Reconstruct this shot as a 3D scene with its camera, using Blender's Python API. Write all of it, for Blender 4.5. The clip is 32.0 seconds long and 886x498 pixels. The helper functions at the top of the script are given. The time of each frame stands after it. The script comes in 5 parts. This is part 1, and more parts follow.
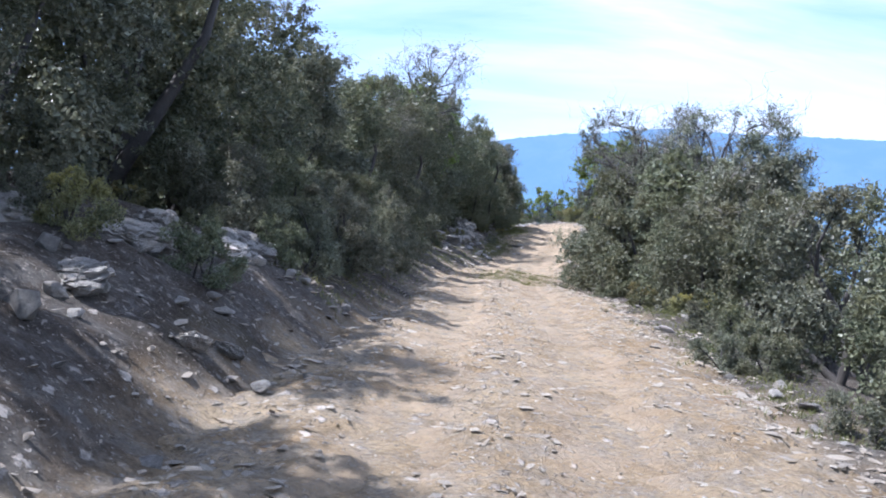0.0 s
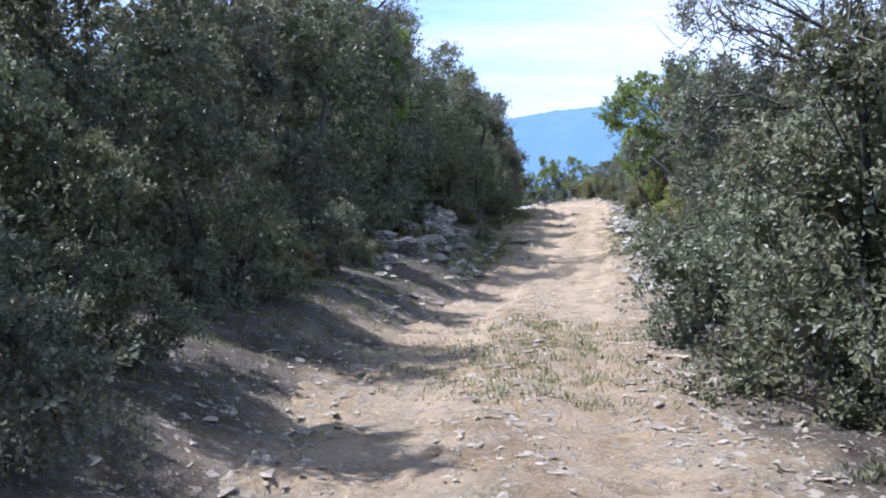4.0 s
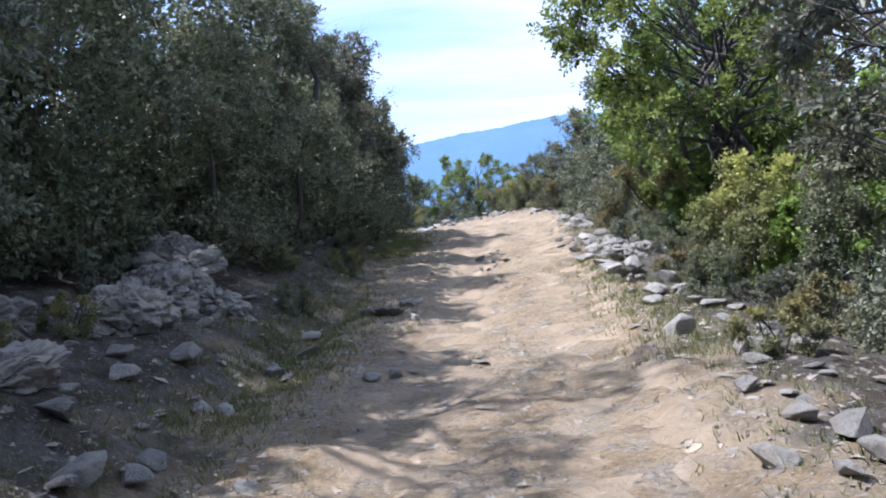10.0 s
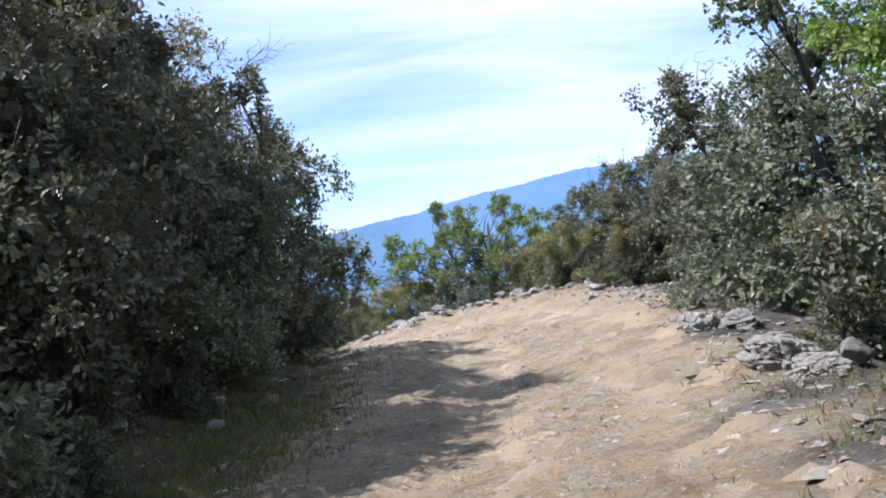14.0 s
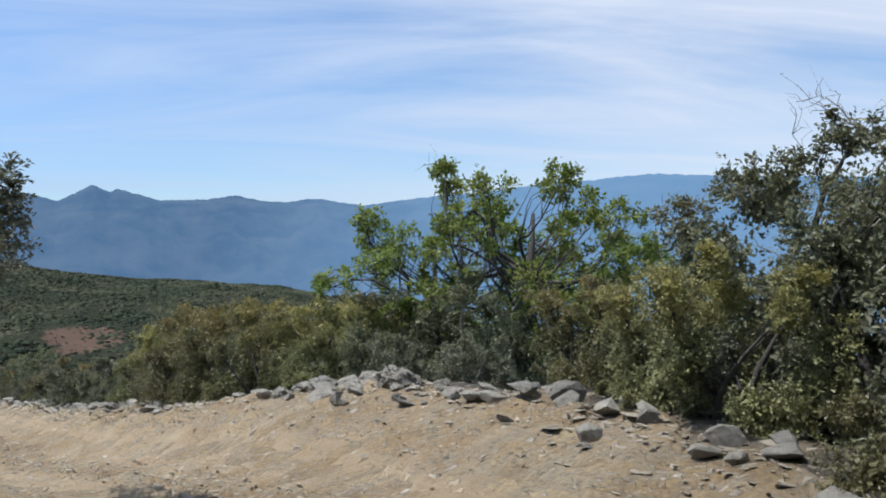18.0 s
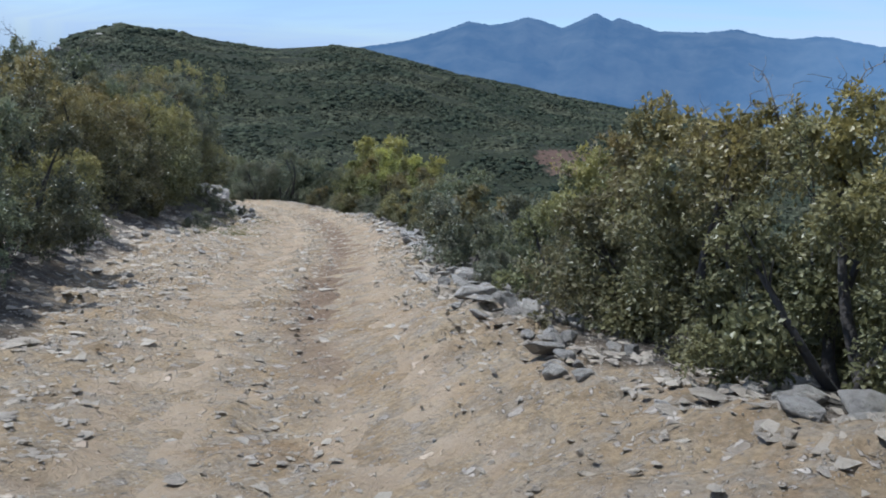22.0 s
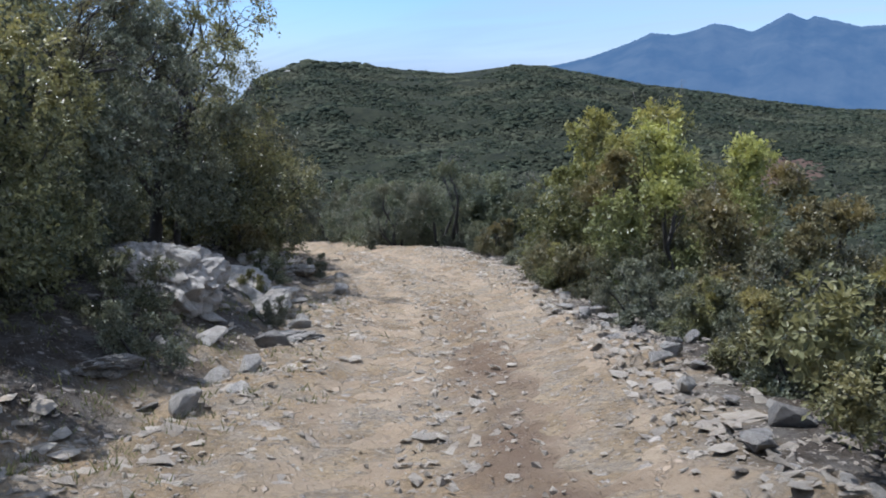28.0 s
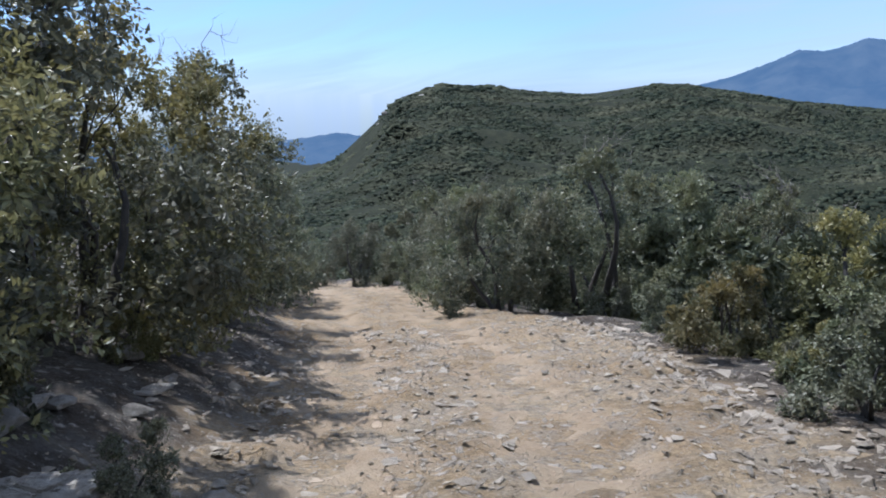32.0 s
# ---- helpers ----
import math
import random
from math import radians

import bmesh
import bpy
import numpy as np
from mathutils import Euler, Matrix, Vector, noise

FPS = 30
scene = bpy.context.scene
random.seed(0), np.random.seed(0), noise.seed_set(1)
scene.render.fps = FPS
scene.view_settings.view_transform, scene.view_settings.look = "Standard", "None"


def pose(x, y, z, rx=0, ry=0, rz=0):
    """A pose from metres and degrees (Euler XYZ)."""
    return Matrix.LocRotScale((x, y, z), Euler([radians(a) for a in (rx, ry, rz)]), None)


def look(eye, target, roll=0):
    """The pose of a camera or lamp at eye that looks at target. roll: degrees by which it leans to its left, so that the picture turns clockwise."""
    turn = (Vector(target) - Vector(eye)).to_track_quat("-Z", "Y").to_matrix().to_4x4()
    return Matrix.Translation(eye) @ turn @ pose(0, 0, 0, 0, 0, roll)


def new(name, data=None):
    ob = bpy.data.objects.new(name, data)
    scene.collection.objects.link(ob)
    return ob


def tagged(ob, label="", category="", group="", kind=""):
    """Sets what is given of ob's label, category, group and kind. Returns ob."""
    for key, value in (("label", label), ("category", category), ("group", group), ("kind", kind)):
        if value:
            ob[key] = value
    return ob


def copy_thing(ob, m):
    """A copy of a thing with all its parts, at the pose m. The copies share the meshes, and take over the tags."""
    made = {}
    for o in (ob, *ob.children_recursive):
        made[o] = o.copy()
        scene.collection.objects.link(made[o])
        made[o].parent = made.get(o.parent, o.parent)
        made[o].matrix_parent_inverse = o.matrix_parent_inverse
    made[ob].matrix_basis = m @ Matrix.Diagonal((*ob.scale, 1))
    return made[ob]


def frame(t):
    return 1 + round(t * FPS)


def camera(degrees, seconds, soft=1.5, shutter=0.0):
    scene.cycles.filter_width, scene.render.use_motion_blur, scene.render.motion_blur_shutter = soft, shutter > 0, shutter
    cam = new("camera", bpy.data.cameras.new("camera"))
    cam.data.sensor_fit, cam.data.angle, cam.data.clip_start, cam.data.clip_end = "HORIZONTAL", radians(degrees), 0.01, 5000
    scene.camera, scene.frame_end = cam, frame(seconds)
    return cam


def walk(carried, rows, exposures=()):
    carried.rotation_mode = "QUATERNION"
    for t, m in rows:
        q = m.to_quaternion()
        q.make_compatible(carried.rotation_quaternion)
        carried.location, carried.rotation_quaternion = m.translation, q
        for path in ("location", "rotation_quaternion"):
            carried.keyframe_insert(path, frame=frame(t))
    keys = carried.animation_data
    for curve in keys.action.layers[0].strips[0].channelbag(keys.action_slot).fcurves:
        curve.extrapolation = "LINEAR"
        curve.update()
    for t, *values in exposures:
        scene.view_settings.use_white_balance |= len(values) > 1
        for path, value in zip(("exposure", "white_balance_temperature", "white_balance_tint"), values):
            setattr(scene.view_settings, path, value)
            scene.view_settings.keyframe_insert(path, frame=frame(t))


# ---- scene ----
cam = camera(51.4, 32.0, soft=1.9)
PATH = [
    (0, -0.000, -0.000, 1.650, 0.00, -2.99, 3.95),
    (0.5, 0.136, 2.367, 1.618, -0.38, -1.94, 4.78),
    (1, 0.288, 4.797, 1.594, -0.51, -1.04, 4.69),
    (1.5, 0.451, 7.192, 1.601, -0.49, -0.54, 4.03),
    (2, 0.599, 9.499, 1.602, -0.32, -0.78, 2.75),
    (2.5, 0.756, 11.646, 1.542, -0.15, -1.75, 1.23),
    (3, 0.903, 13.770, 1.463, 0.13, -3.14, -0.20),
    (3.5, 1.048, 15.920, 1.380, 0.20, -3.79, -0.31),
    (4, 1.194, 18.073, 1.370, -0.01, -3.78, -0.78),
    (4.5, 1.340, 20.061, 1.336, -0.41, -3.00, 0.26),
    (6.5, 1.836, 26.210, 1.096, 0.82, -1.36, -3.39),
    (7, 1.961, 27.599, 1.077, -0.28, -1.23, -4.00),
    (7.5, 2.139, 28.912, 1.064, -1.54, -1.09, -4.90),
    (8, 2.340, 30.178, 1.043, -3.15, -1.57, -5.44),
    (8.5, 2.576, 31.448, 0.992, -3.73, -1.88, -5.83),
    (9, 2.844, 32.842, 0.955, -3.99, -2.72, -5.44),
    (9.5, 3.104, 34.300, 0.889, -4.62, -2.98, -5.06),
    (10, 3.435, 35.969, 0.848, -5.30, -2.37, -4.39),
    (10.5, 3.729, 37.732, 0.822, -6.25, -1.69, -4.02),
    (11, 4.082, 39.707, 0.839, -6.61, -1.16, -4.64),
    (11.5, 4.493, 41.689, 0.820, -5.86, -0.54, -5.56),
    (12, 4.890, 43.711, 0.854, -4.41, 0.25, -6.60),
    (12.5, 5.203, 45.689, 0.896, -3.38, 1.26, -7.38),
    (13, 5.504, 47.636, 1.012, -2.61, 1.71, -8.03),
    (13.5, 5.710, 49.494, 1.116, -2.97, 1.70, -8.88),
    (14, 5.928, 51.279, 1.236, -3.99, 1.53, -7.62),
    (14.5, 6.154, 53.015, 1.401, -5.53, 0.93, -5.80),
    (16.5, 7.215, 58.842, 1.565, -6.92, 2.16, -1.20),
    (17, 7.459, 60.459, 1.684, -5.40, 1.46, -1.61),
    (17.5, 7.633, 62.037, 1.760, -3.46, 0.88, -0.14),
    (18, 7.728, 63.534, 1.819, -0.27, 0.40, 1.60),
    (18.5, 7.699, 64.996, 1.823, 3.55, -0.36, 2.85),
    (19, 7.516, 66.385, 1.806, 7.15, -2.49, 4.15),
    (19.5, 7.318, 67.569, 1.747, 9.76, -5.52, 5.58),
    (20, 7.134, 68.629, 1.647, 13.38, -6.84, 4.20),
    (20.5, 6.855, 69.678, 1.522, 17.10, -8.02, 3.55),
    (21, 6.478, 70.772, 1.398, 21.14, -8.37, 3.82),
    (21.5, 5.926, 72.002, 1.251, 25.13, -8.84, 5.01),
    (22, 5.198, 73.178, 0.972, 28.44, -11.59, 5.57),
    (22.5, 4.337, 74.517, 0.727, 33.25, -12.23, 5.06),
    (23, 3.307, 75.827, 0.469, 37.87, -10.59, 3.86),
    (23.5, 2.405, 77.012, 0.203, 40.54, -9.88, 3.11),
    (24, 1.476, 78.150, -0.030, 40.56, -9.65, 2.88),
    (24.5, 0.640, 79.217, -0.245, 40.12, -9.22, 3.11),
    (25, -0.250, 80.448, -0.358, 39.49, -9.24, 3.50),
    (25.5, -1.178, 81.730, -0.476, 39.43, -9.12, 3.22),
    (27.5, -5.692, 88.347, -1.490, 40.14, -10.11, 0.93),
    (28, -6.859, 89.853, -1.744, 40.38, -10.96, 1.16),
    (28.5, -7.962, 91.275, -2.041, 41.04, -11.16, 1.35),
    (29, -9.150, 92.796, -2.318, 42.80, -11.24, 1.45),
    (29.5, -10.289, 94.149, -2.567, 44.07, -10.85, 2.32),
    (30, -11.416, 95.451, -2.762, 45.88, -11.08, 2.25),
    (30.5, -12.569, 96.722, -3.000, 46.90, -11.30, 2.60),
    (31, -13.736, 97.982, -3.241, 47.92, -11.15, 2.81),
    (31.5, -14.908, 99.212, -3.480, 48.87, -10.73, 1.55),
    (32, -16.075, 100.406, -3.710, 48.91, -9.53, -0.12),
]
walk(cam, [(t, pose(x, y, z, 90 + pitch, 0, yaw) @ pose(0, 0, 0, 0, 0, roll)) for t, x, y, z, yaw, pitch, roll in PATH],
     exposures=[(0.0, 1.30, 5350, 18), (13.0, 1.27, 5450, 18), (16.5, 0.52, 6100, 8), (19.0, 0.5, 5850, 8), (22.0, 0.5, 5450, 10), (32.0, 0.68, 5500, 14)])

# ---- sky and sun ----
SUN_AZ, SUN_EL = radians(95), radians(58)          # azimuth to the left of +y
sun_from = Vector((-math.sin(SUN_AZ) * math.cos(SUN_EL), math.cos(SUN_AZ) * math.cos(SUN_EL), math.sin(SUN_EL)))
sun = new("sun", bpy.data.lights.new("sun", "SUN"))
sun.data.energy, sun.data.angle, sun.data.color = 4.0, radians(0.6), (1.0, 0.94, 0.85)
sun.matrix_world = look(sun_from * 50, (0, 0, 0))

world = bpy.data.worlds.new("sky")
scene.world = world
world.use_nodes = True
wn, wl = world.node_tree.nodes, world.node_tree.links
wn.clear()


def N(tree, kind, **values):
    """A node with its properties and inputs set by name."""
    node = tree.nodes.new(kind)
    for key, value in values.items():
        if key.startswith("i_"):
            node.inputs[key[2:].replace("_", " ")].default_value = value
        else:
            setattr(node, key, value)
    return node


def ramp(tree, stops, source=None):
    node = tree.nodes.new("ShaderNodeValToRGB")
    el = node.color_ramp.elements
    while len(el) < len(stops):
        el.new(0.5)
    for e, (p, c) in zip(el, stops):
        e.position = p
        e.color = (*c, 1) if isinstance(c, tuple) else (c, c, c, 1)
    if source is not None:
        tree.links.new(source, node.inputs[0])
    return node


def mix(t, fac, a, b, blend="MIX"):
    n = N(t, "ShaderNodeMixRGB", blend_type=blend)
    for sock, v in ((n.inputs[0], fac), (n.inputs[1], a), (n.inputs[2], b)):
        if isinstance(v, (int, float)):
            sock.default_value = v
        elif isinstance(v, tuple):
            sock.default_value = (*v, 1)
        else:
            t.links.new(v, sock)
    return n.outputs[0]


wt = world.node_tree
sky = N(wt, "ShaderNodeTexSky", sky_type="NISHITA", sun_disc=False, sun_elevation=SUN_EL, sun_rotation=-SUN_AZ, air_density=1.0, dust_density=0.05, ozone_density=2.2)
coord = N(wt, "ShaderNodeTexCoord")
# thin streaky high cloud: the direction is divided by its height, so that streaks flatten towards the horizon
sep = N(wt, "ShaderNodeSeparateXYZ")
wl.new(coord.outputs["Generated"], sep.inputs[0])
lift = N(wt, "ShaderNodeMath", operation="MAXIMUM", i_Value=0.0)
wl.new(sep.outputs["Z"], lift.inputs[0])
lift.inputs[1].default_value = 0.0
add = N(wt, "ShaderNodeMath", operation="ADD")
wl.new(lift.outputs[0], add.inputs[0])
add.inputs[1].default_value = 0.16
dx = N(wt, "ShaderNodeMath", operation="DIVIDE")
dy = N(wt, "ShaderNodeMath", operation="DIVIDE")
wl.new(sep.outputs["X"], dx.inputs[0]), wl.new(add.outputs[0], dx.inputs[1])
wl.new(sep.outputs["Y"], dy.inputs[0]), wl.new(add.outputs[0], dy.inputs[1])
com = N(wt, "ShaderNodeCombineXYZ")
wl.new(dx.outputs[0], com.inputs[0]), wl.new(dy.outputs[0], com.inputs[1])
mp = N(wt, "ShaderNodeMapping")
mp.inputs["Rotation"].default_value = (0, 0, radians(-18))
mp.inputs["Scale"].default_value = (0.45, 1.5, 1)
wl.new(com.outputs[0], mp.inputs[0])
n1 = N(wt, "ShaderNodeTexNoise", i_Scale=1.1, i_Detail=9.0, i_Roughness=0.58, i_Distortion=0.9)
wl.new(mp.outputs[0], n1.inputs["Vector"])
side = N(wt, "ShaderNodeMath", operation="MULTIPLY_ADD")
wl.new(sep.outputs["X"], side.inputs[0])
side.inputs[1].default_value, side.inputs[2].default_value = 0.09, 0.045
thick = N(wt, "ShaderNodeMath", operation="ADD")
wl.new(n1.outputs["Fac"], thick.inputs[0]), wl.new(side.outputs[0], thick.inputs[1])
cloud = ramp(wt, [(0.36, 0.10), (0.54, 0.42), (0.74, 0.85)], thick.outputs[0])
low = ramp(wt, [(0.0, 0.14), (0.08, 0.08), (0.22, 0.0)], sep.outputs["Z"])
both = N(wt, "ShaderNodeMath", operation="MAXIMUM")
wl.new(cloud.outputs[0], both.inputs[0]), wl.new(low.outputs[0], both.inputs[1])
mixs = N(wt, "ShaderNodeMixRGB")
mixs.inputs["Color2"].default_value = (5.9, 6.05, 6.25, 1)
wl.new(both.outputs[0], mixs.inputs[0]), wl.new(sky.outputs[0], mixs.inputs["Color1"])
tint = N(wt, "ShaderNodeMixRGB", blend_type="MULTIPLY")
tint.inputs[0].default_value = 1.0
wl.new(mixs.outputs[0], tint.inputs["Color1"])
blue = ramp(wt, [(0.0, (0.44, 0.57, 0.82)), (0.16, (0.56, 0.68, 0.88)), (0.34, (0.76, 0.83, 0.94)), (0.7, (0.97, 0.99, 1.0))], sep.outputs["Z"])
pale = ramp(wt, [(0.0, (0.82, 0.81, 0.85)), (0.3, (0.88, 0.88, 0.92)), (0.7, (0.97, 0.99, 1.0))], sep.outputs["Z"])
veil = N(wt, "ShaderNodeMapRange", i_From_Min=-0.65, i_From_Max=0.30)
wl.new(sep.outputs["X"], veil.inputs["Value"])
wl.new(mix(wt, veil.outputs[0], blue.outputs[0], pale.outputs[0]), tint.inputs["Color2"])
bg = N(wt, "ShaderNodeBackground", i_Strength=0.112)
wl.new(tint.outputs[0], bg.inputs[0])
wo = N(wt, "ShaderNodeOutputWorld")
wl.new(bg.outputs[0], wo.inputs[0])


# ---- materials ----
def material(name):
    m = bpy.data.materials.new(name)
    m.use_nodes = True
    t = m.node_tree
    t.nodes.clear()
    out = t.nodes.new("ShaderNodeOutputMaterial")
    b = t.nodes.new("ShaderNodeBsdfPrincipled")
    t.links.new(b.outputs[0], out.inputs[0])
    return m, t, b, out


def noise_fac(t, scale, detail=4.0, rough=0.55, coords="Object", distort=0.0):
    c = N(t, "ShaderNodeTexCoord")
    n = N(t, "ShaderNodeTexNoise", i_Scale=scale, i_Detail=detail, i_Roughness=rough, i_Distortion=distort)
    t.links.new(c.outputs[coords], n.inputs["Vector"])
    return n.outputs["Fac"]


def bump(t, b, height, strength, distance):
    n = N(t, "ShaderNodeBump", i_Strength=strength, i_Distance=distance)
    t.links.new(height, n.inputs["Height"])
    t.links.new(n.outputs[0], b.inputs["Normal"])
    return n


def leaf_material(name, dark, light, tip, gloss=0.46, see=0.28, sunlit_shoots=0.0, shoot=(0.25, 0.215, 0.07), drift=1.3, most=0.55):
    """Leaves from dark to light, with paler tips in patches and, where asked for, yellowish new shoots on the upper
    twigs, sunlit tops put into their colour.
    """
    m, t, b, out = material(name)
    g = N(t, "ShaderNodeNewGeometry")
    o = N(t, "ShaderNodeObjectInfo")
    c1 = mix(t, ramp(t, [(0.15, 0.0), (0.85, 1.0)], g.outputs["Random Per Island"]).outputs[0], dark, light)
    patch = ramp(t, [(0.45, 0.0), (0.7, 1.0)], noise_fac(t, drift, 3.0)).outputs[0]
    half = N(t, "ShaderNodeMath", operation="MULTIPLY")
    t.links.new(patch, half.inputs[0])
    half.inputs[1].default_value = most
    c2 = mix(t, half.outputs[0], c1, tip)
    if sunlit_shoots:
        # yellowish tint grows with height: new shoots plus sunlit tops painted in
        sepz = N(t, "ShaderNodeSeparateXYZ")
        t.links.new(N(t, "ShaderNodeTexCoord").outputs["Generated"], sepz.inputs[0])
        shoots = N(t, "ShaderNodeMath", operation="MULTIPLY")
        t.links.new(ramp(t, [(0.45, 0.0), (0.95, 1.0)], sepz.outputs["Z"]).outputs[0], shoots.inputs[0])
        t.links.new(ramp(t, [(0.35, 0.0), (0.6, sunlit_shoots)], noise_fac(t, 2.1, 4.0)).outputs[0], shoots.inputs[1])
        c2 = mix(t, shoots.outputs[0], c2, shoot)
    hue = N(t, "ShaderNodeHueSaturation", i_Saturation=1.0)
    mr = N(t, "ShaderNodeMapRange", i_To_Min=0.78, i_To_Max=1.22)
    t.links.new(o.outputs["Random"], mr.inputs["Value"]), t.links.new(mr.outputs[0], hue.inputs["Value"])
    mh = N(t, "ShaderNodeMapRange", i_To_Min=0.485, i_To_Max=0.52)
    t.links.new(o.outputs["Random"], mh.inputs["Value"]), t.links.new(mh.outputs[0], hue.inputs["Hue"])
    t.links.new(c2, hue.inputs["Color"])
    t.links.new(hue.outputs[0], b.inputs["Base Color"])
    b.inputs["Roughness"].default_value = gloss
    b.inputs["Specular IOR Level"].default_value = 0.38 if gloss < 0.6 else 0.08
    tr = N(t, "ShaderNodeBsdfTranslucent")
    t.links.new(hue.outputs[0], tr.inputs[0])
    ms = N(t, "ShaderNodeMixShader", i_Fac=see)
    t.links.new(b.outputs[0], ms.inputs[1]), t.links.new(tr.outputs[0], ms.inputs[2])
    t.links.new(ms.outputs[0], out.inputs[0])
    return m


LEAF_OAK = leaf_material("evergreen_oak_leaves", (0.074, 0.088, 0.050), (0.190, 0.202, 0.118), (0.25, 0.232, 0.128), 0.42, 0.32, 0.25)
LEAF_GREY = leaf_material("grey_green_leaves", (0.090, 0.100, 0.066), (0.205, 0.212, 0.140), (0.25, 0.23, 0.14), 0.44, 0.30, 0.15)
LEAF_BRIGHT = leaf_material("fresh_oak_leaves", (0.105, 0.155, 0.028), (0.24, 0.30, 0.06), (0.33, 0.36, 0.10), 0.45, 0.45)
LEAF_YELLOW = leaf_material("yellow_green_leaves", (0.082, 0.090, 0.034), (0.195, 0.195, 0.075), (0.25, 0.225, 0.085), 0.42, 0.34, 1.0, (0.44, 0.395, 0.10))
LEAF_SCRUB = leaf_material("scrub_leaves", (0.052, 0.062, 0.034), (0.115, 0.122, 0.062), (0.145, 0.135, 0.065), 0.55, 0.2)
LEAF_MIXED = leaf_material("olive_leaves", (0.092, 0.096, 0.045), (0.215, 0.208, 0.100), (0.29, 0.25, 0.115), 0.42, 0.34, 0.9, (0.34, 0.27, 0.085))
LEAF_HILL = leaf_material("hillside_scrub", (0.020, 0.028, 0.019), (0.056, 0.066, 0.040), (0.100, 0.099, 0.061), 0.9, 0.1, drift=0.028, most=0.75)
GRASS = leaf_material("grass_blades", (0.10, 0.11, 0.04), (0.20, 0.20, 0.08), (0.26, 0.22, 0.11), 0.6, 0.3)


def bark_material(name, a, bcol):
    m, t, b, out = material(name)
    f = noise_fac(t, 7.0, 6.0, 0.65, distort=1.0)
    t.links.new(mix(t, f, a, bcol), b.inputs["Base Color"])
    b.inputs["Roughness"].default_value = 0.9
    bump(t, b, noise_fac(t, 30.0, 5.0), 0.7, 0.02)
    return m


BARK = bark_material("dark_bark", (0.028, 0.025, 0.022), (0.085, 0.076, 0.066))
TWIG = bark_material("dry_grey_twigs", (0.10, 0.09, 0.08), (0.24, 0.215, 0.185))


def rock_material(name, a, bcol, stain, loose=False):
    m, t, b, out = material(name)
    o = N(t, "ShaderNodeObjectInfo")
    c = mix(t, ramp(t, [(0.35, 0.0), (0.65, 1.0)], noise_fac(t, 4.0, 8.0, 0.65)).outputs[0], a, bcol)
    c = mix(t, ramp(t, [(0.55, 0.0), (0.72, 0.8)], noise_fac(t, 1.7, 5.0, 0.6)).outputs[0], c, stain)
    if not loose:
        c = mix(t, ramp(t, [(0.57, 0.0), (0.64, 0.45)], noise_fac(t, 9.0, 6.0, 0.7, "Object", 1.5)).outputs[0], c, (0.07, 0.065, 0.055))
    hue = N(t, "ShaderNodeHueSaturation")
    mr = N(t, "ShaderNodeMapRange", i_To_Min=0.72, i_To_Max=1.15)
    which = N(t, "ShaderNodeNewGeometry").outputs["Random Per Island"] if loose else o.outputs["Random"]
    t.links.new(which, mr.inputs["Value"]), t.links.new(mr.outputs[0], hue.inputs["Value"])
    t.links.new(c, hue.inputs["Color"]), t.links.new(hue.outputs[0], b.inputs["Base Color"])
    b.inputs["Roughness"].default_value = 0.85
    bump(t, b, noise_fac(t, 11.0, 10.0, 0.75), 1.0, 0.06)
    return m


ROCK = rock_material("grey_schist", (0.29, 0.265, 0.225), (0.47, 0.435, 0.375), (0.34, 0.28, 0.20))
STONE = rock_material("loose_stone", (0.32, 0.27, 0.205), (0.48, 0.42, 0.33), (0.37, 0.285, 0.18), True)
ROCK_DARK = rock_material("weathered_schist", (0.19, 0.175, 0.152), (0.38, 0.355, 0.31), (0.24, 0.20, 0.145))


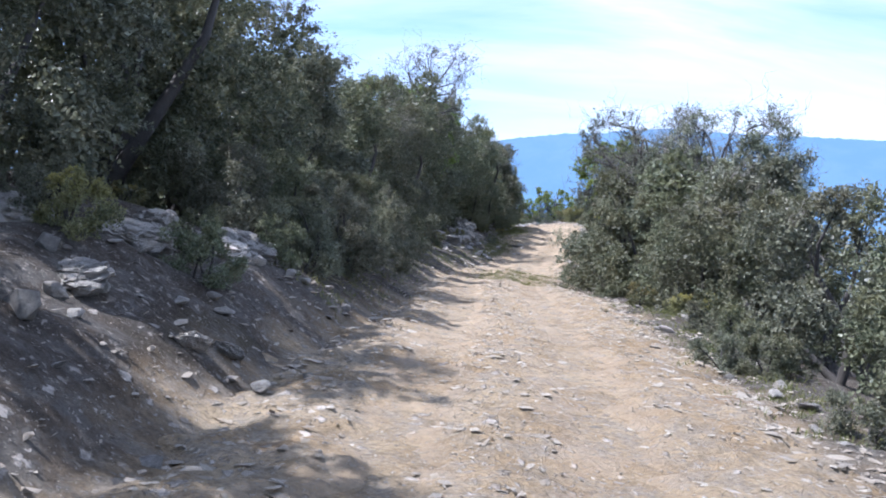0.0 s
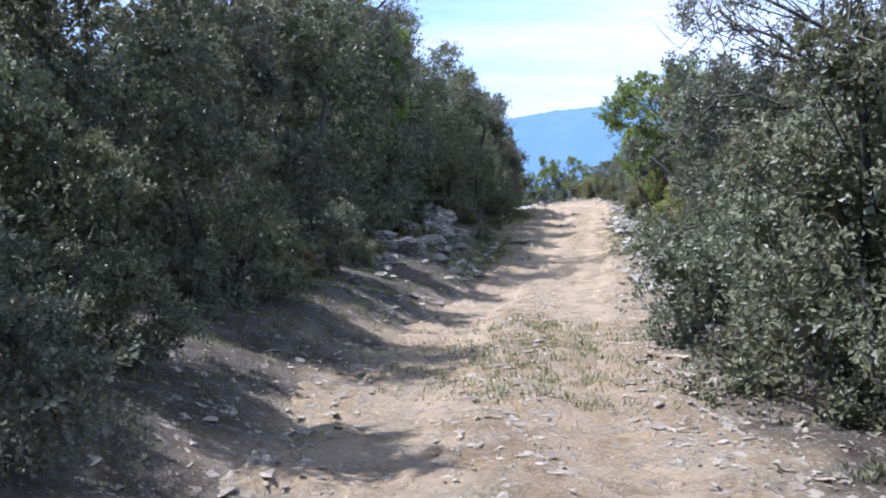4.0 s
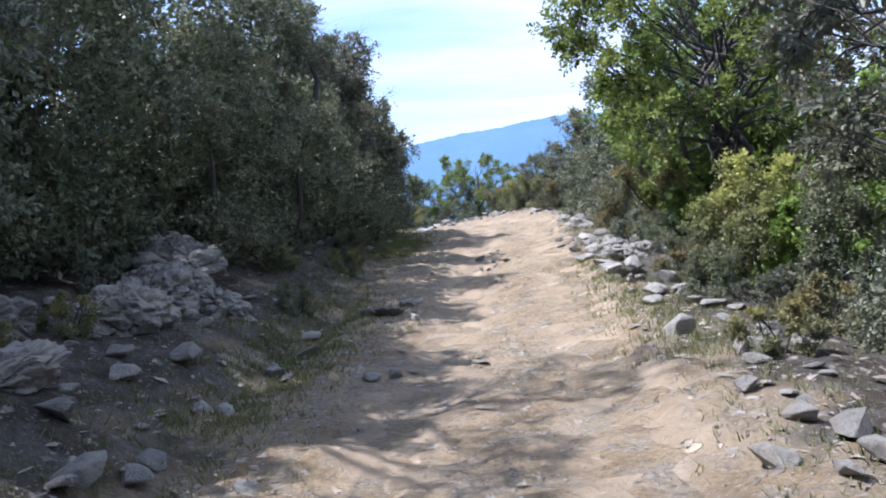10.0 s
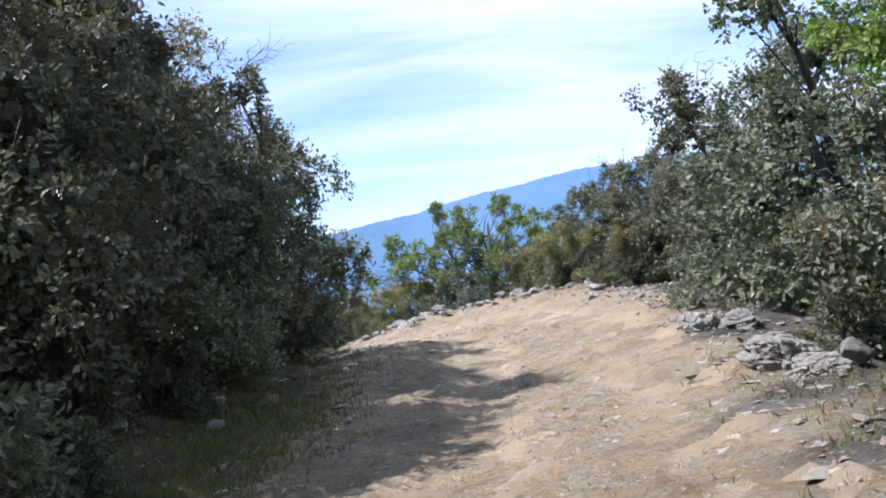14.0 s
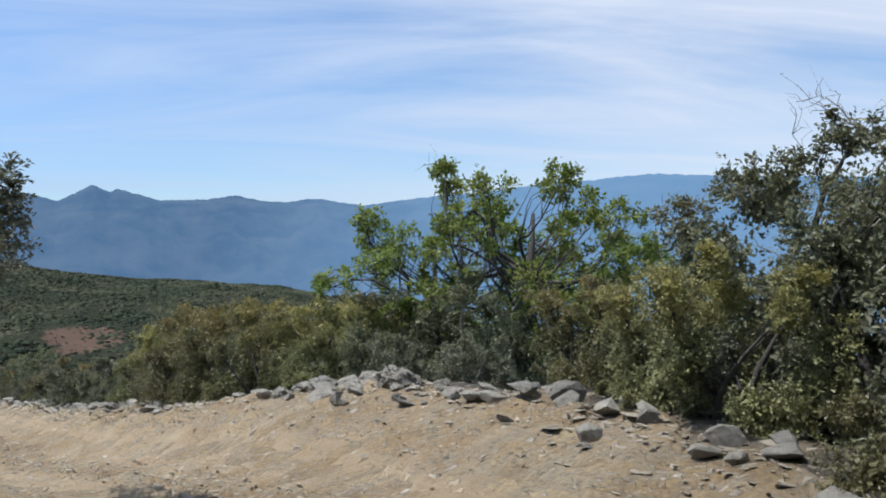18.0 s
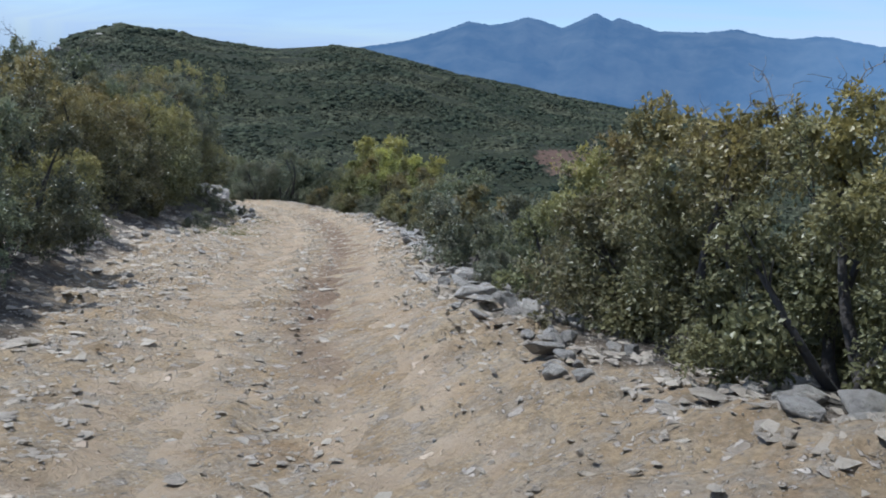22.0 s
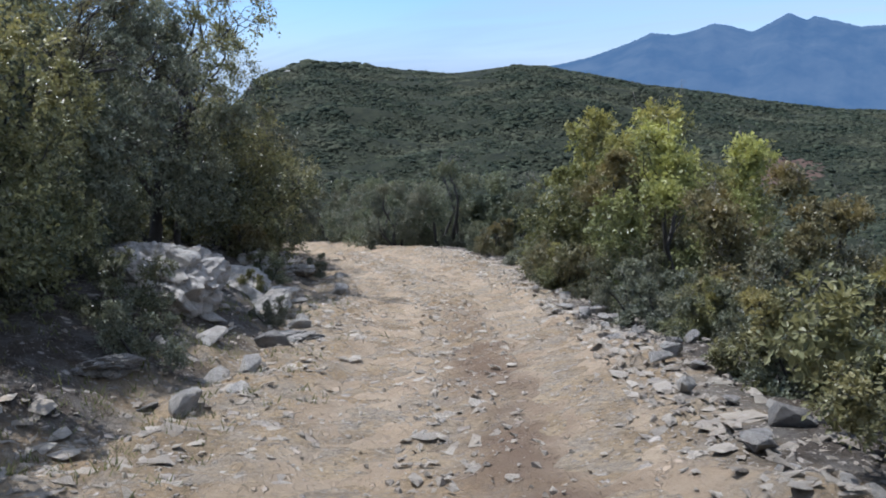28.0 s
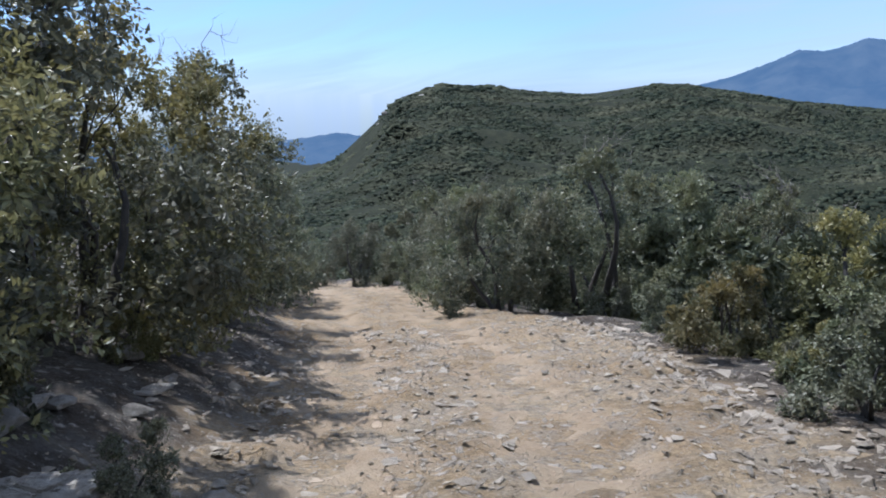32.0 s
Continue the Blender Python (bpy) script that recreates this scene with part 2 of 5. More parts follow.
def dirt_colour(t, tan, pale, red, grey, chips):
    """Colour and relief of stony earth: broad patches, fine mottling, and stone chips of two sizes."""
    c = mix(t, ramp(t, [(0.36, 0.0), (0.66, 1.0)], noise_fac(t, 0.6, 8.0, 0.66, "Object", 0.8)).outputs[0], tan, pale)
    c = mix(t, ramp(t, [(0.55, 0.0), (0.75, 0.65)], noise_fac(t, 0.37, 6.0, 0.6, "Object", 1.2)).outputs[0], c, red)
    c = mix(t, ramp(t, [(0.45, 0.0), (0.58, 0.8)], noise_fac(t, 3.1, 9.0, 0.74)).outputs[0], c, grey)
    c = mix(t, ramp(t, [(0.50, 0.0), (0.66, 0.7)], noise_fac(t, 1.15, 8.0, 0.7, "Object", 1.5)).outputs[0], c, tuple(0.62 * v for v in tan))
    co = N(t, "ShaderNodeTexCoord")
    warp = N(t, "ShaderNodeTexNoise", i_Scale=14.0, i_Detail=4.0)
    t.links.new(co.outputs["Object"], warp.inputs["Vector"])
    bent = N(t, "ShaderNodeVectorMath", operation="MULTIPLY_ADD")
    t.links.new(warp.outputs["Color"], bent.inputs[0])
    bent.inputs[1].default_value = (0.13, 0.13, 0.13)
    t.links.new(co.outputs["Object"], bent.inputs[2])
    h = noise_fac(t, 9.0, 9.0, 0.75)
    for scale, share in ((5.5, 0.60), (13.0, 0.50), (30.0, 0.45)):
        v = N(t, "ShaderNodeTexVoronoi", i_Scale=scale, i_Randomness=1.0)
        v.distance = "MANHATTAN"
        t.links.new(bent.outputs[0], v.inputs["Vector"])
        sep3 = N(t, "ShaderNodeSeparateColor")
        t.links.new(v.outputs["Color"], sep3.inputs[0])
        pick = N(t, "ShaderNodeMath", operation="GREATER_THAN")
        t.links.new(sep3.outputs[0], pick.inputs[0])
        pick.inputs[1].default_value = share
        inside = N(t, "ShaderNodeMath", operation="MULTIPLY")
        t.links.new(ramp(t, [(0.30, 1.0), (0.46, 0.0)], v.outputs["Distance"]).outputs[0], inside.inputs[0])
        t.links.new(pick.outputs[0], inside.inputs[1])
        amount = N(t, "ShaderNodeMath", operation="MULTIPLY")
        t.links.new(inside.outputs[0], amount.inputs[0])
        amount.inputs[1].default_value = chips
        tone = mix(t, sep3.outputs[1], (0.17, 0.145, 0.115), (0.43, 0.385, 0.325))
        c = mix(t, amount.outputs[0], c, tone)
        h = mix(t, amount.outputs[0], h, (0.9, 0.9, 0.9))
    c = mix(t, 0.75, c, ramp(t, [(0.30, 0.35), (0.72, 1.25)], noise_fac(t, 21.0, 8.0, 0.74)).outputs[0], "MULTIPLY")
    return c, h


def dirt_material(name, *colours):
    m, t, b, out = material(name)
    c, h = dirt_colour(t, *colours)
    rut = N(t, "ShaderNodeAttribute", attribute_name="damp_rut")
    worn = N(t, "ShaderNodeAttribute", attribute_name="wheel_worn")
    fine = mix(t, ramp(t, [(0.35, 0.0), (0.7, 1.0)], noise_fac(t, 1.4, 8.0, 0.7)).outputs[0], (0.335, 0.250, 0.162), (0.455, 0.362, 0.250))
    c = mix(t, worn.outputs["Fac"], c, fine)
    t.links.new(mix(t, rut.outputs["Fac"], c, (0.175, 0.122, 0.080)), b.inputs["Base Color"])
    b.inputs["Roughness"].default_value = 0.95
    b.inputs["Specular IOR Level"].default_value = 0.15
    bump(t, b, h, 1.0, 0.06)
    return m


TRODDEN = ((0.312, 0.222, 0.124), (0.435, 0.343, 0.220), (0.268, 0.172, 0.098), (0.32, 0.272, 0.205), 0.9)
DIRT = dirt_material("stony_dirt_track", *TRODDEN)
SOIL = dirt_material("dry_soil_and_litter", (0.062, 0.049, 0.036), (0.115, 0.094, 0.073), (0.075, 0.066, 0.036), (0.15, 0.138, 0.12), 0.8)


def wild_cover(m):
    """Lets low scrub and bare red earth take over from the soil where the ground's own masks say so."""
    t = m.node_tree
    b = next(n for n in t.nodes if n.type == "BSDF_PRINCIPLED")
    src = b.inputs["Base Color"].links[0].from_socket
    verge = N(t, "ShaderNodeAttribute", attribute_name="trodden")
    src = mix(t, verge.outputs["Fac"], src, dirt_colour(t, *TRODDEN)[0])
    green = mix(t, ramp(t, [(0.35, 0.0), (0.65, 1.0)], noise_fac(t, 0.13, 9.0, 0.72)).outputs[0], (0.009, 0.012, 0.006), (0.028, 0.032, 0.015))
    earth = mix(t, noise_fac(t, 0.2, 6.0, 0.6), (0.065, 0.042, 0.030), (0.115, 0.072, 0.052))
    a, e = N(t, "ShaderNodeAttribute", attribute_name="scrub_cover"), N(t, "ShaderNodeAttribute", attribute_name="bare_earth")
    ragged = N(t, "ShaderNodeMath", operation="ADD")
    t.links.new(e.outputs["Fac"], ragged.inputs[0]), t.links.new(noise_fac(t, 0.09, 6.0, 0.65), ragged.inputs[1])
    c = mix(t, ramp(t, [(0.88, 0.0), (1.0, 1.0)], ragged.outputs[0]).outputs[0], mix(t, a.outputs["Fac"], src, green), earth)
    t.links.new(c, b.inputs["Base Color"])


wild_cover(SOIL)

# ---- the lie of the land ----
TRACK = [(-0.6, -18.0, 0.2), (-0.2, -6.0, 0.05), (0.0, 0.0, 0.0), (0.3, 4.8, -0.06), (0.6, 9.5, -0.08), (1.0, 15.1, -0.24), (1.3, 20.1, -0.31), (1.8, 26.2, -0.55),
         (2.6, 31.4, -0.66), (3.4, 36.0, -0.80), (4.5, 41.7, -0.83), (5.5, 47.6, -0.64), (6.2, 53.0, -0.27), (7.2, 58.8, -0.06), (7.7, 63.5, 0.14), (7.2, 68.4, 0.02),
         (5.2, 73.2, -0.68), (2.4, 77.0, -1.45), (-1.0, 81.5, -2.10), (-5.7, 88.3, -3.14), (-8.7, 92.2, -3.86), (-12.6, 96.7, -4.65), (-16.1, 100.4, -5.36),
         (-22.0, 105.4, -6.45), (-28.2, 109.8, -7.5), (-35.6, 114.9, -9.0), (-45.0, 118.6, -10.8), (-58.0, 121.5, -13.0)]


def smooth_line(points, step=0.5):
    """A Catmull-Rom line through the points, resampled."""
    p = np.array(points)
    q = np.vstack([2 * p[0] - p[1], p, 2 * p[-1] - p[-2]])
    out = []
    for i in range(1, len(q) - 2):
        n = max(2, int(np.linalg.norm(q[i + 1] - q[i]) / step))
        for u in np.arange(n) / n:
            a, b, c, d = q[i - 1:i + 3]
            out.append(0.5 * (2 * b + (c - a) * u + (2 * a - 5 * b + 4 * c - d) * u * u + (3 * b - a - 3 * c + d) * u ** 3))
    out.append(p[-1])
    return np.array(out)


LINE = smooth_line(TRACK)
SEG = LINE[1:] - LINE[:-1]
ARC = np.concatenate([[0], np.cumsum(np.linalg.norm(SEG[:, :2], axis=1))])
ARC -= ARC[np.argmin(np.abs(LINE[:, 1]))]            # stations count from the first standpoint


def track_coords(x, y):
    """Station along the track, offset to its right, and the track's height there, for arrays of points."""
    x, y = np.atleast_1d(np.asarray(x, float)), np.atleast_1d(np.asarray(y, float))
    S, U, Z = np.empty(len(x)), np.empty(len(x)), np.empty(len(x))
    a, d = LINE[:-1, :2], SEG[:, :2]
    l2 = (d ** 2).sum(1)
    for i in range(0, len(x), 4000):
        px, py = x[i:i + 4000, None], y[i:i + 4000, None]
        u = np.clip(((px - a[:, 0]) * d[:, 0] + (py - a[:, 1]) * d[:, 1]) / l2, 0, 1)
        ex, ey = px - a[:, 0] - u * d[:, 0], py - a[:, 1] - u * d[:, 1]
        dist = ex * ex + ey * ey
        k = dist.argmin(1)
        r = np.arange(len(k))
        side = np.sign(d[k, 1] * ex[r, k] - d[k, 0] * ey[r, k])
        S[i:i + 4000] = ARC[k] + u[r, k] * np.sqrt(l2[k])
        U[i:i + 4000] = side * np.sqrt(dist[r, k])
        Z[i:i + 4000] = LINE[k, 2] + u[r, k] * SEG[k, 2]
    return S, U, Z


def track_point(s, u):
    """The plan place at station s, u to the right of the track's line."""
    k = int(np.clip(np.searchsorted(ARC, s) - 1, 0, len(SEG) - 1))
    f = (s - ARC[k]) / (ARC[k + 1] - ARC[k])
    d = SEG[k, :2] / np.linalg.norm(SEG[k, :2])
    return LINE[k, 0] + f * SEG[k, 0] + u * d[1], LINE[k, 1] + f * SEG[k, 1] - u * d[0]


# half widths and side slopes by station
ST = [-20, 0, 12, 19, 25, 30, 38, 44, 52, 58, 62, 67, 72, 75, 80, 84, 90, 95, 99, 102, 105, 109, 114, 121, 126, 150, 190]
LEFT_W = [2.3, 2.2, 2.0, 1.7, 1.7, 1.8, 1.9, 2.8, 2.5, 2.6, 2.7, 2.6, 2.6, 2.6, 2.6, 2.6, 3.3, 4.0, 3.0, 2.2, 1.9, 2.2, 1.6, 1.5, 1.7, 2.2, 2.2]
RIGHT_W = [2.6, 2.8, 2.7, 2.3, 1.9, 1.7, 1.8, 1.5, 1.3, 1.35, 1.6, 2.4, 2.8, 2.4, 1.75, 1.55, 1.5, 1.5, 1.5, 1.5, 1.5, 1.8, 2.5, 2.7, 1.4, 1.6, 1.6]
LEFT_UP = [1.3, 1.3, 1.2, 0.5, 0.6, 0.7, 0.7, 0.8, 0.7, 0.5, 0.4, 0.3, 0.3, 0.3, 0.3, 0.3, 0.35, 0.35, 0.4, 0.5, 0.7, 0.7, 0.6, 0.5, 0.5, 0.5, 0.5]
RIGHT_LIFT = [0, -0.1, -0.1, 0.0, -0.1, -0.15, 0.1, 0.25, 0.2, 0.25, 0.3, 0.4, 0.85, 0.95, 0.75, 0.55, 0.5, 0.45, 0.45, 0.45, 0.3, 0.2, 0.1, 0.1, 0.0, 0.0, 0.0]
CREST_AZ = [-180, -60, -30, -10, 0, 8, 13, 18, 19.8, 22, 25.3, 28.7, 30.5, 32.2, 33.5, 35.3, 36.8, 37.5, 38.1, 39.6, 42.3, 44.8, 45.6, 47.5, 48.6, 50, 50.7, 51.4, 51.95, 52.4, 53.05, 54.4, 56, 60, 72, 180]
CREST_Z = [-60, -90, -110, -70, -45, -30, -24, -23, -22.7, -18, -13, -8.2, -4, -1.5, 0.3, 3.5, 3, -0.5, -3.4, -5.7, -3.7, -1.2, 3.2, 2.6, 0.6, -3.2, -7, -13.5, -20, -33, -44, -54, -65, -74, -90, -60]


def sm(a, b, x):
    t = np.clip((x - a) / (b - a), 0, 1)
    return t * t * (3 - 2 * t)


WAVES = [(random.uniform(0, 6.28), random.uniform(0, 6.28), random.uniform(0, 6.28)) for _ in range(40)]


def wobble(x, y, size, octaves=4, seed=0):
    """Smooth pseudo-random relief, about -1 to 1, made of turned waves."""
    out, amp, tot, k = 0.0, 1.0, 0.0, 2 * math.pi / size
    for o in range(octaves):
        for j in range(3):
            a, p, q = WAVES[(seed * 7 + o * 3 + j) % 40]
            out = out + amp * np.sin(k * (x * math.cos(a) + y * math.sin(a)) + p + 1.7 * np.sin(0.61 * k * (y * math.cos(a) - x * math.sin(a)) + q))
            tot += amp * 0.62
        amp, k = amp * 0.5, k * 2.03
    return out / tot


def land(x, y):
    """Height of the ground."""
    x, y = np.atleast_1d(np.asarray(x, float)), np.atleast_1d(np.asarray(y, float))
    r, az = np.hypot(x, y - 75), np.degrees(np.arctan2(-x, y - 75))
    crest = np.interp(az, CREST_AZ, CREST_Z) + 0.7 * wobble(az * 3, r * 0.02, 9, 3, 2)
    mid = -52 + 4 * wobble(x, y, 130, 3, 1)
    z = np.where(r < 250, -14 + (mid + 14) * sm(40, 250, r), mid + (crest - mid) * sm(230, 720, r) ** 1.35)
    z = np.where(r > 720, crest - (crest + 260) * sm(720, 1900, r), z) + sm(150, 400, r) * 2.5 * wobble(x, y, 60, 3, 3)
    close = r < 190
    s, u, zc = track_coords(x[close], y[close])
    lw, rw = np.interp(s, ST, LEFT_W), np.interp(s, ST, RIGHT_W)
    lu, rl = np.interp(s, ST, LEFT_UP), np.interp(s, ST, RIGHT_LIFT)
    v, w = np.maximum(-u - lw, 0), np.maximum(u - rw, 0)
    near = zc + lu * (1 - np.exp(-v * 0.75)) + 0.10 * v
    near = near + rl * np.clip(u / np.maximum(rw, 0.1), 0, 1) - 0.16 * np.minimum(w, 6) * sm(0.4, 2.5, w) - 0.30 * np.maximum(w - 4, 0)
    off = np.maximum(v, w)
    near = near + (0.10 * sm(0, 1.2, off) + 0.02) * wobble(x[close], y[close], 2.3, 3, 4) + 0.25 * sm(2, 7, off) * wobble(x[close], y[close], 7, 3, 5)
    d = np.abs(u)
    z[close] = near + (z[close] - near) * sm(16, 75, d)
    return z


def land1(x, y):
    return float(land([x], [y])[0])


# ---- mesh helpers ----
def mesh(name, verts, faces, mat, smooth=True):
    me = bpy.data.meshes.new(name)
    me.from_pydata(verts if isinstance(verts, list) else verts.tolist(), [], faces if isinstance(faces, list) else faces.tolist())
    if smooth:
        me.polygons.foreach_set("use_smooth", np.ones(len(me.polygons), bool))
    me.materials.append(mat)
    me.update()
    return me


def grid_faces(n, m):
    i, j = np.meshgrid(np.arange(n - 1), np.arange(m - 1), indexing="ij")
    a = (i * m + j).ravel()
    return np.stack([a, a + m, a + m + 1, a + 1], 1)


def thing(name, label, category, group="", kind=""):
    return tagged(new(name), label, category, group, kind)


def part(name, data, parent, label=""):
    ob = new(name, data)
    ob.parent = parent
    return tagged(ob, label)


# ---- ground sheet and track ----
def spread(lo, hi, step, far, grow=1.11):
    """Coordinates: even in the middle, then ever wider out to far."""
    mid = np.arange(lo, hi + step / 2, step)
    out, d = [], step
    edge = 0.0
    while edge < far:
        d *= grow
        edge += d
        out.append(edge)
    out = np.array(out)
    return np.concatenate([lo - out[::-1], mid, hi + out])


gx, gy = spread(-40, 18, 0.32, 4300, 1.085), spread(-10, 122, 0.32, 4300, 1.085)
X, Y = np.meshgrid(gx, gy, indexing="ij")
Zg = land(X.ravel(), Y.ravel())
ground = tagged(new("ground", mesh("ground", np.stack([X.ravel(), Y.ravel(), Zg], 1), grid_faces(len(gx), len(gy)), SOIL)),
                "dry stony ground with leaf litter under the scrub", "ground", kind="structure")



def sheet(x, y):
    """Height of the ground sheet between its points, for what stands far off where the sheet is coarse."""
    i, j = np.clip(np.searchsorted(gx, x) - 1, 0, len(gx) - 2), np.clip(np.searchsorted(gy, y) - 1, 0, len(gy) - 2)
    u, v = (x - gx[i]) / (gx[i + 1] - gx[i]), (y - gy[j]) / (gy[j + 1] - gy[j])
    z = Zg.reshape(len(gx), len(gy))
    return (1 - u) * ((1 - v) * z[i, j] + v * z[i, j + 1]) + u * ((1 - v) * z[i + 1, j] + v * z[i + 1, j + 1])


away = np.abs(track_coords(X.ravel(), Y.ravel())[1])
ga = np.degrees(np.arctan2(-X.ravel(), Y.ravel() - 75))
gr = np.hypot(X.ravel(), Y.ravel() - 75)
gs, gu, _ = track_coords(X.ravel(), Y.ravel())
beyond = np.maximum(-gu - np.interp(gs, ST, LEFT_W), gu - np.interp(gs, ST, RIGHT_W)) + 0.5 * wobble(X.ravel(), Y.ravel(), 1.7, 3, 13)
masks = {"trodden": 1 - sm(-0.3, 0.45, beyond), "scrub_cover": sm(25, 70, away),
         "bare_earth": 0.9 * sm(0.32, 0.85, 0.9 * np.exp(-((ga - 20.5) / 4.4) ** 2 - ((gr - 440) / 44) ** 2) + 0.35 * wobble(X.ravel(), Y.ravel(), 30, 4, 12) * (gr > 150))}
for key, value in masks.items():
    ground.data.attributes.new(key, "FLOAT", "POINT").data.foreach_set("value", value.astype(np.float32))

RUTS = ((-0.85, 0.085, 0.34), (0.75, 0.09, 0.36))


def track_height(s, u, x, y):
    """The track's surface above the ground sheet: ruts, bumps, and ragged edges that dive under the soil."""
    lw, rw = np.interp(s, ST, LEFT_W), np.interp(s, ST, RIGHT_W)
    edge = np.where(u < 0, lw + u, rw - u) + 0.45 * wobble(x, y, 1.9, 3, 6)
    h = 0.035 - 0.16 * (1 - sm(-0.25, 0.35, edge))
    for c, deep, wide in RUTS:
        h = h - deep * np.exp(-((u - c - 0.25 * np.sin(s * 0.13)) / wide) ** 2)
    return h + 0.045 * wobble(x, y, 1.1, 4, 7) + 0.028 * wobble(x, y, 0.43, 3, 8) + 0.03


ss, uu = np.arange(-10, 150, 0.115), np.arange(-4.3, 4.31, 0.115)
pts = np.array([track_point(s, 0) + track_point(s, 1) for s in ss])
P0, P1 = pts[:, :2], pts[:, 2:] - pts[:, :2]
RX = P0[:, None, 0] + uu[None] * P1[:, None, 0]
RY = P0[:, None, 1] + uu[None] * P1[:, None, 1]
SS, UU = np.repeat(ss[:, None], len(uu), 1), np.repeat(uu[None], len(ss), 0)
RZ = land(RX.ravel(), RY.ravel()) + track_height(SS.ravel(), UU.ravel(), RX.ravel(), RY.ravel())
stain = np.exp(-((UU.ravel() - 0.30 - 0.15 * np.sin(SS.ravel() * 0.21)) / 0.46) ** 2) * sm(76, 86, SS.ravel()) * (1 - sm(96, 116, SS.ravel()))
stain = sm(0.15, 1.0, stain + 0.45 * wobble(RX.ravel(), RY.ravel(), 2.9, 4, 14) * stain + 0.35 * wobble(RX.ravel(), RY.ravel(), 0.8, 4, 16) * stain)
road = tagged(new("road", mesh("road", np.stack([RX.ravel(), RY.ravel(), RZ], 1), grid_faces(len(ss), len(uu)), DIRT)),
              "rutted pale dirt track strewn with loose stones", "road", kind="structure")
wear = sum(np.exp(-((UU.ravel() - c - 0.25 * np.sin(SS.ravel() * 0.13)) / 0.45) ** 2) for c, _, _ in RUTS)
wear = sm(0.25, 0.75, wear + 0.45 * wobble(RX.ravel(), RY.ravel(), 1.3, 4, 15)) * np.interp(SS.ravel(), [0, 30, 38, 66, 72, 84, 100, 200], [0.4, 0.55, 0.9, 0.9, 0.65, 0.65, 0.8, 0.8])
road.data.attributes.new("wheel_worn", "FLOAT", "POINT").data.foreach_set("value", wear.astype(np.float32))
road.data.attributes.new("damp_rut", "FLOAT", "POINT").data.foreach_set("value", (0.95 * stain).astype(np.float32))


def surface(x, y):
    """Top of the track or the ground."""
    s, u, _ = track_coords([x], [y])
    g = land1(x, y)
    return g + max(0.0, float(track_height(s, u, np.array([x]), np.array([y]))[0]))


# ---- far mountains ----
def mountain_material():
    m, t, b, out = material("mountain_painted_haze")
    f = noise_fac(t, 0.0045, 9.0, 0.68)
    c = mix(t, ramp(t, [(0.40, 0.0), (0.62, 1.0)], f).outputs[0], (0.025, 0.037, 0.037), (0.10, 0.108, 0.09))
    t.links.new(c, b.inputs["Base Color"])
    b.inputs["Roughness"].default_value = 1.0
    b.inputs["Specular IOR Level"].default_value = 0.0
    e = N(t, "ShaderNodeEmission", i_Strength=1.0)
    # distance haze painted as blue glow, thicker for the range past the valley's mouth
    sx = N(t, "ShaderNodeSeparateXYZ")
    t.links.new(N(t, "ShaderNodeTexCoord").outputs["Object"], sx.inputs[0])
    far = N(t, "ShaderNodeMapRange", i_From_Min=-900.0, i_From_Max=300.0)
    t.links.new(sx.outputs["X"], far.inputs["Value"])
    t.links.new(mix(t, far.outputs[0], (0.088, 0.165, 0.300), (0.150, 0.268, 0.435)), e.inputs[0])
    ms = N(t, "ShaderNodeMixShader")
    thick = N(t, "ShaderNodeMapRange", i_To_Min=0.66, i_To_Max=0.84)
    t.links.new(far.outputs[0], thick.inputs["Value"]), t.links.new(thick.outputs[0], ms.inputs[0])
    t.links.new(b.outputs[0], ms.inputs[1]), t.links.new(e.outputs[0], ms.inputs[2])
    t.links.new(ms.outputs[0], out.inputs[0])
    return m


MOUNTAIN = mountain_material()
SKY_AZ = [-180, -90, -45, -30, -19, -16.8, -13.5, -11, -9.8, -7.3, -4.6, -2.9, 0, 2, 4.8, 6.1, 7.4, 8.5, 9.5, 11, 12.4, 14.4, 16.8, 18.2, 19.2, 19.7, 20.6, 21.6, 22.5, 23.5, 24.7, 25.8, 26.8, 28.2, 29.5, 30.8, 32.2, 33.8, 38, 45, 51, 53.5, 55.2, 57, 60, 70, 100, 180]
SKY_EL = [3.5, 4.0, 4.8, 5.0, 5.2, 5.2, 5.3, 5.1, 4.85, 4.7, 4.3, 3.95, 3.7, 3.4, 2.95, 3.1, 3.28, 3.18, 2.95, 3.05, 3.28, 2.95, 2.8, 3.1, 3.36, 3.16, 3.55, 2.97, 2.5, 2.74, 2.95, 2.52, 2.28, 2.38, 1.75, 1.28, 0.78, 0.43, -0.6, -2.2, -2.9, -2.6, -2.35, -2.6, -3.0, -2.8, 1.0, 3.5]
az = np.concatenate([np.arange(-180, -40, 1.0), np.arange(-40, 70, 0.16), np.arange(70, 180.5, 1.0)])
rr = np.concatenate([np.linspace(2300, 4400, 44), np.linspace(4430, 4750, 6)])
AZ, RR = np.meshgrid(az, rr, indexing="ij")
top = 4400 * np.tan(np.radians(np.interp(AZ, SKY_AZ, SKY_EL)))
mx, my = -np.sin(np.radians(AZ)) * RR, np.cos(np.radians(AZ)) * RR + 75
tt_ = sm(2300, 4400, RR) ** 1.25
spur = np.abs(wobble(mx * 0.7, my * 0.7, 620, 5, 9)) * 1.3
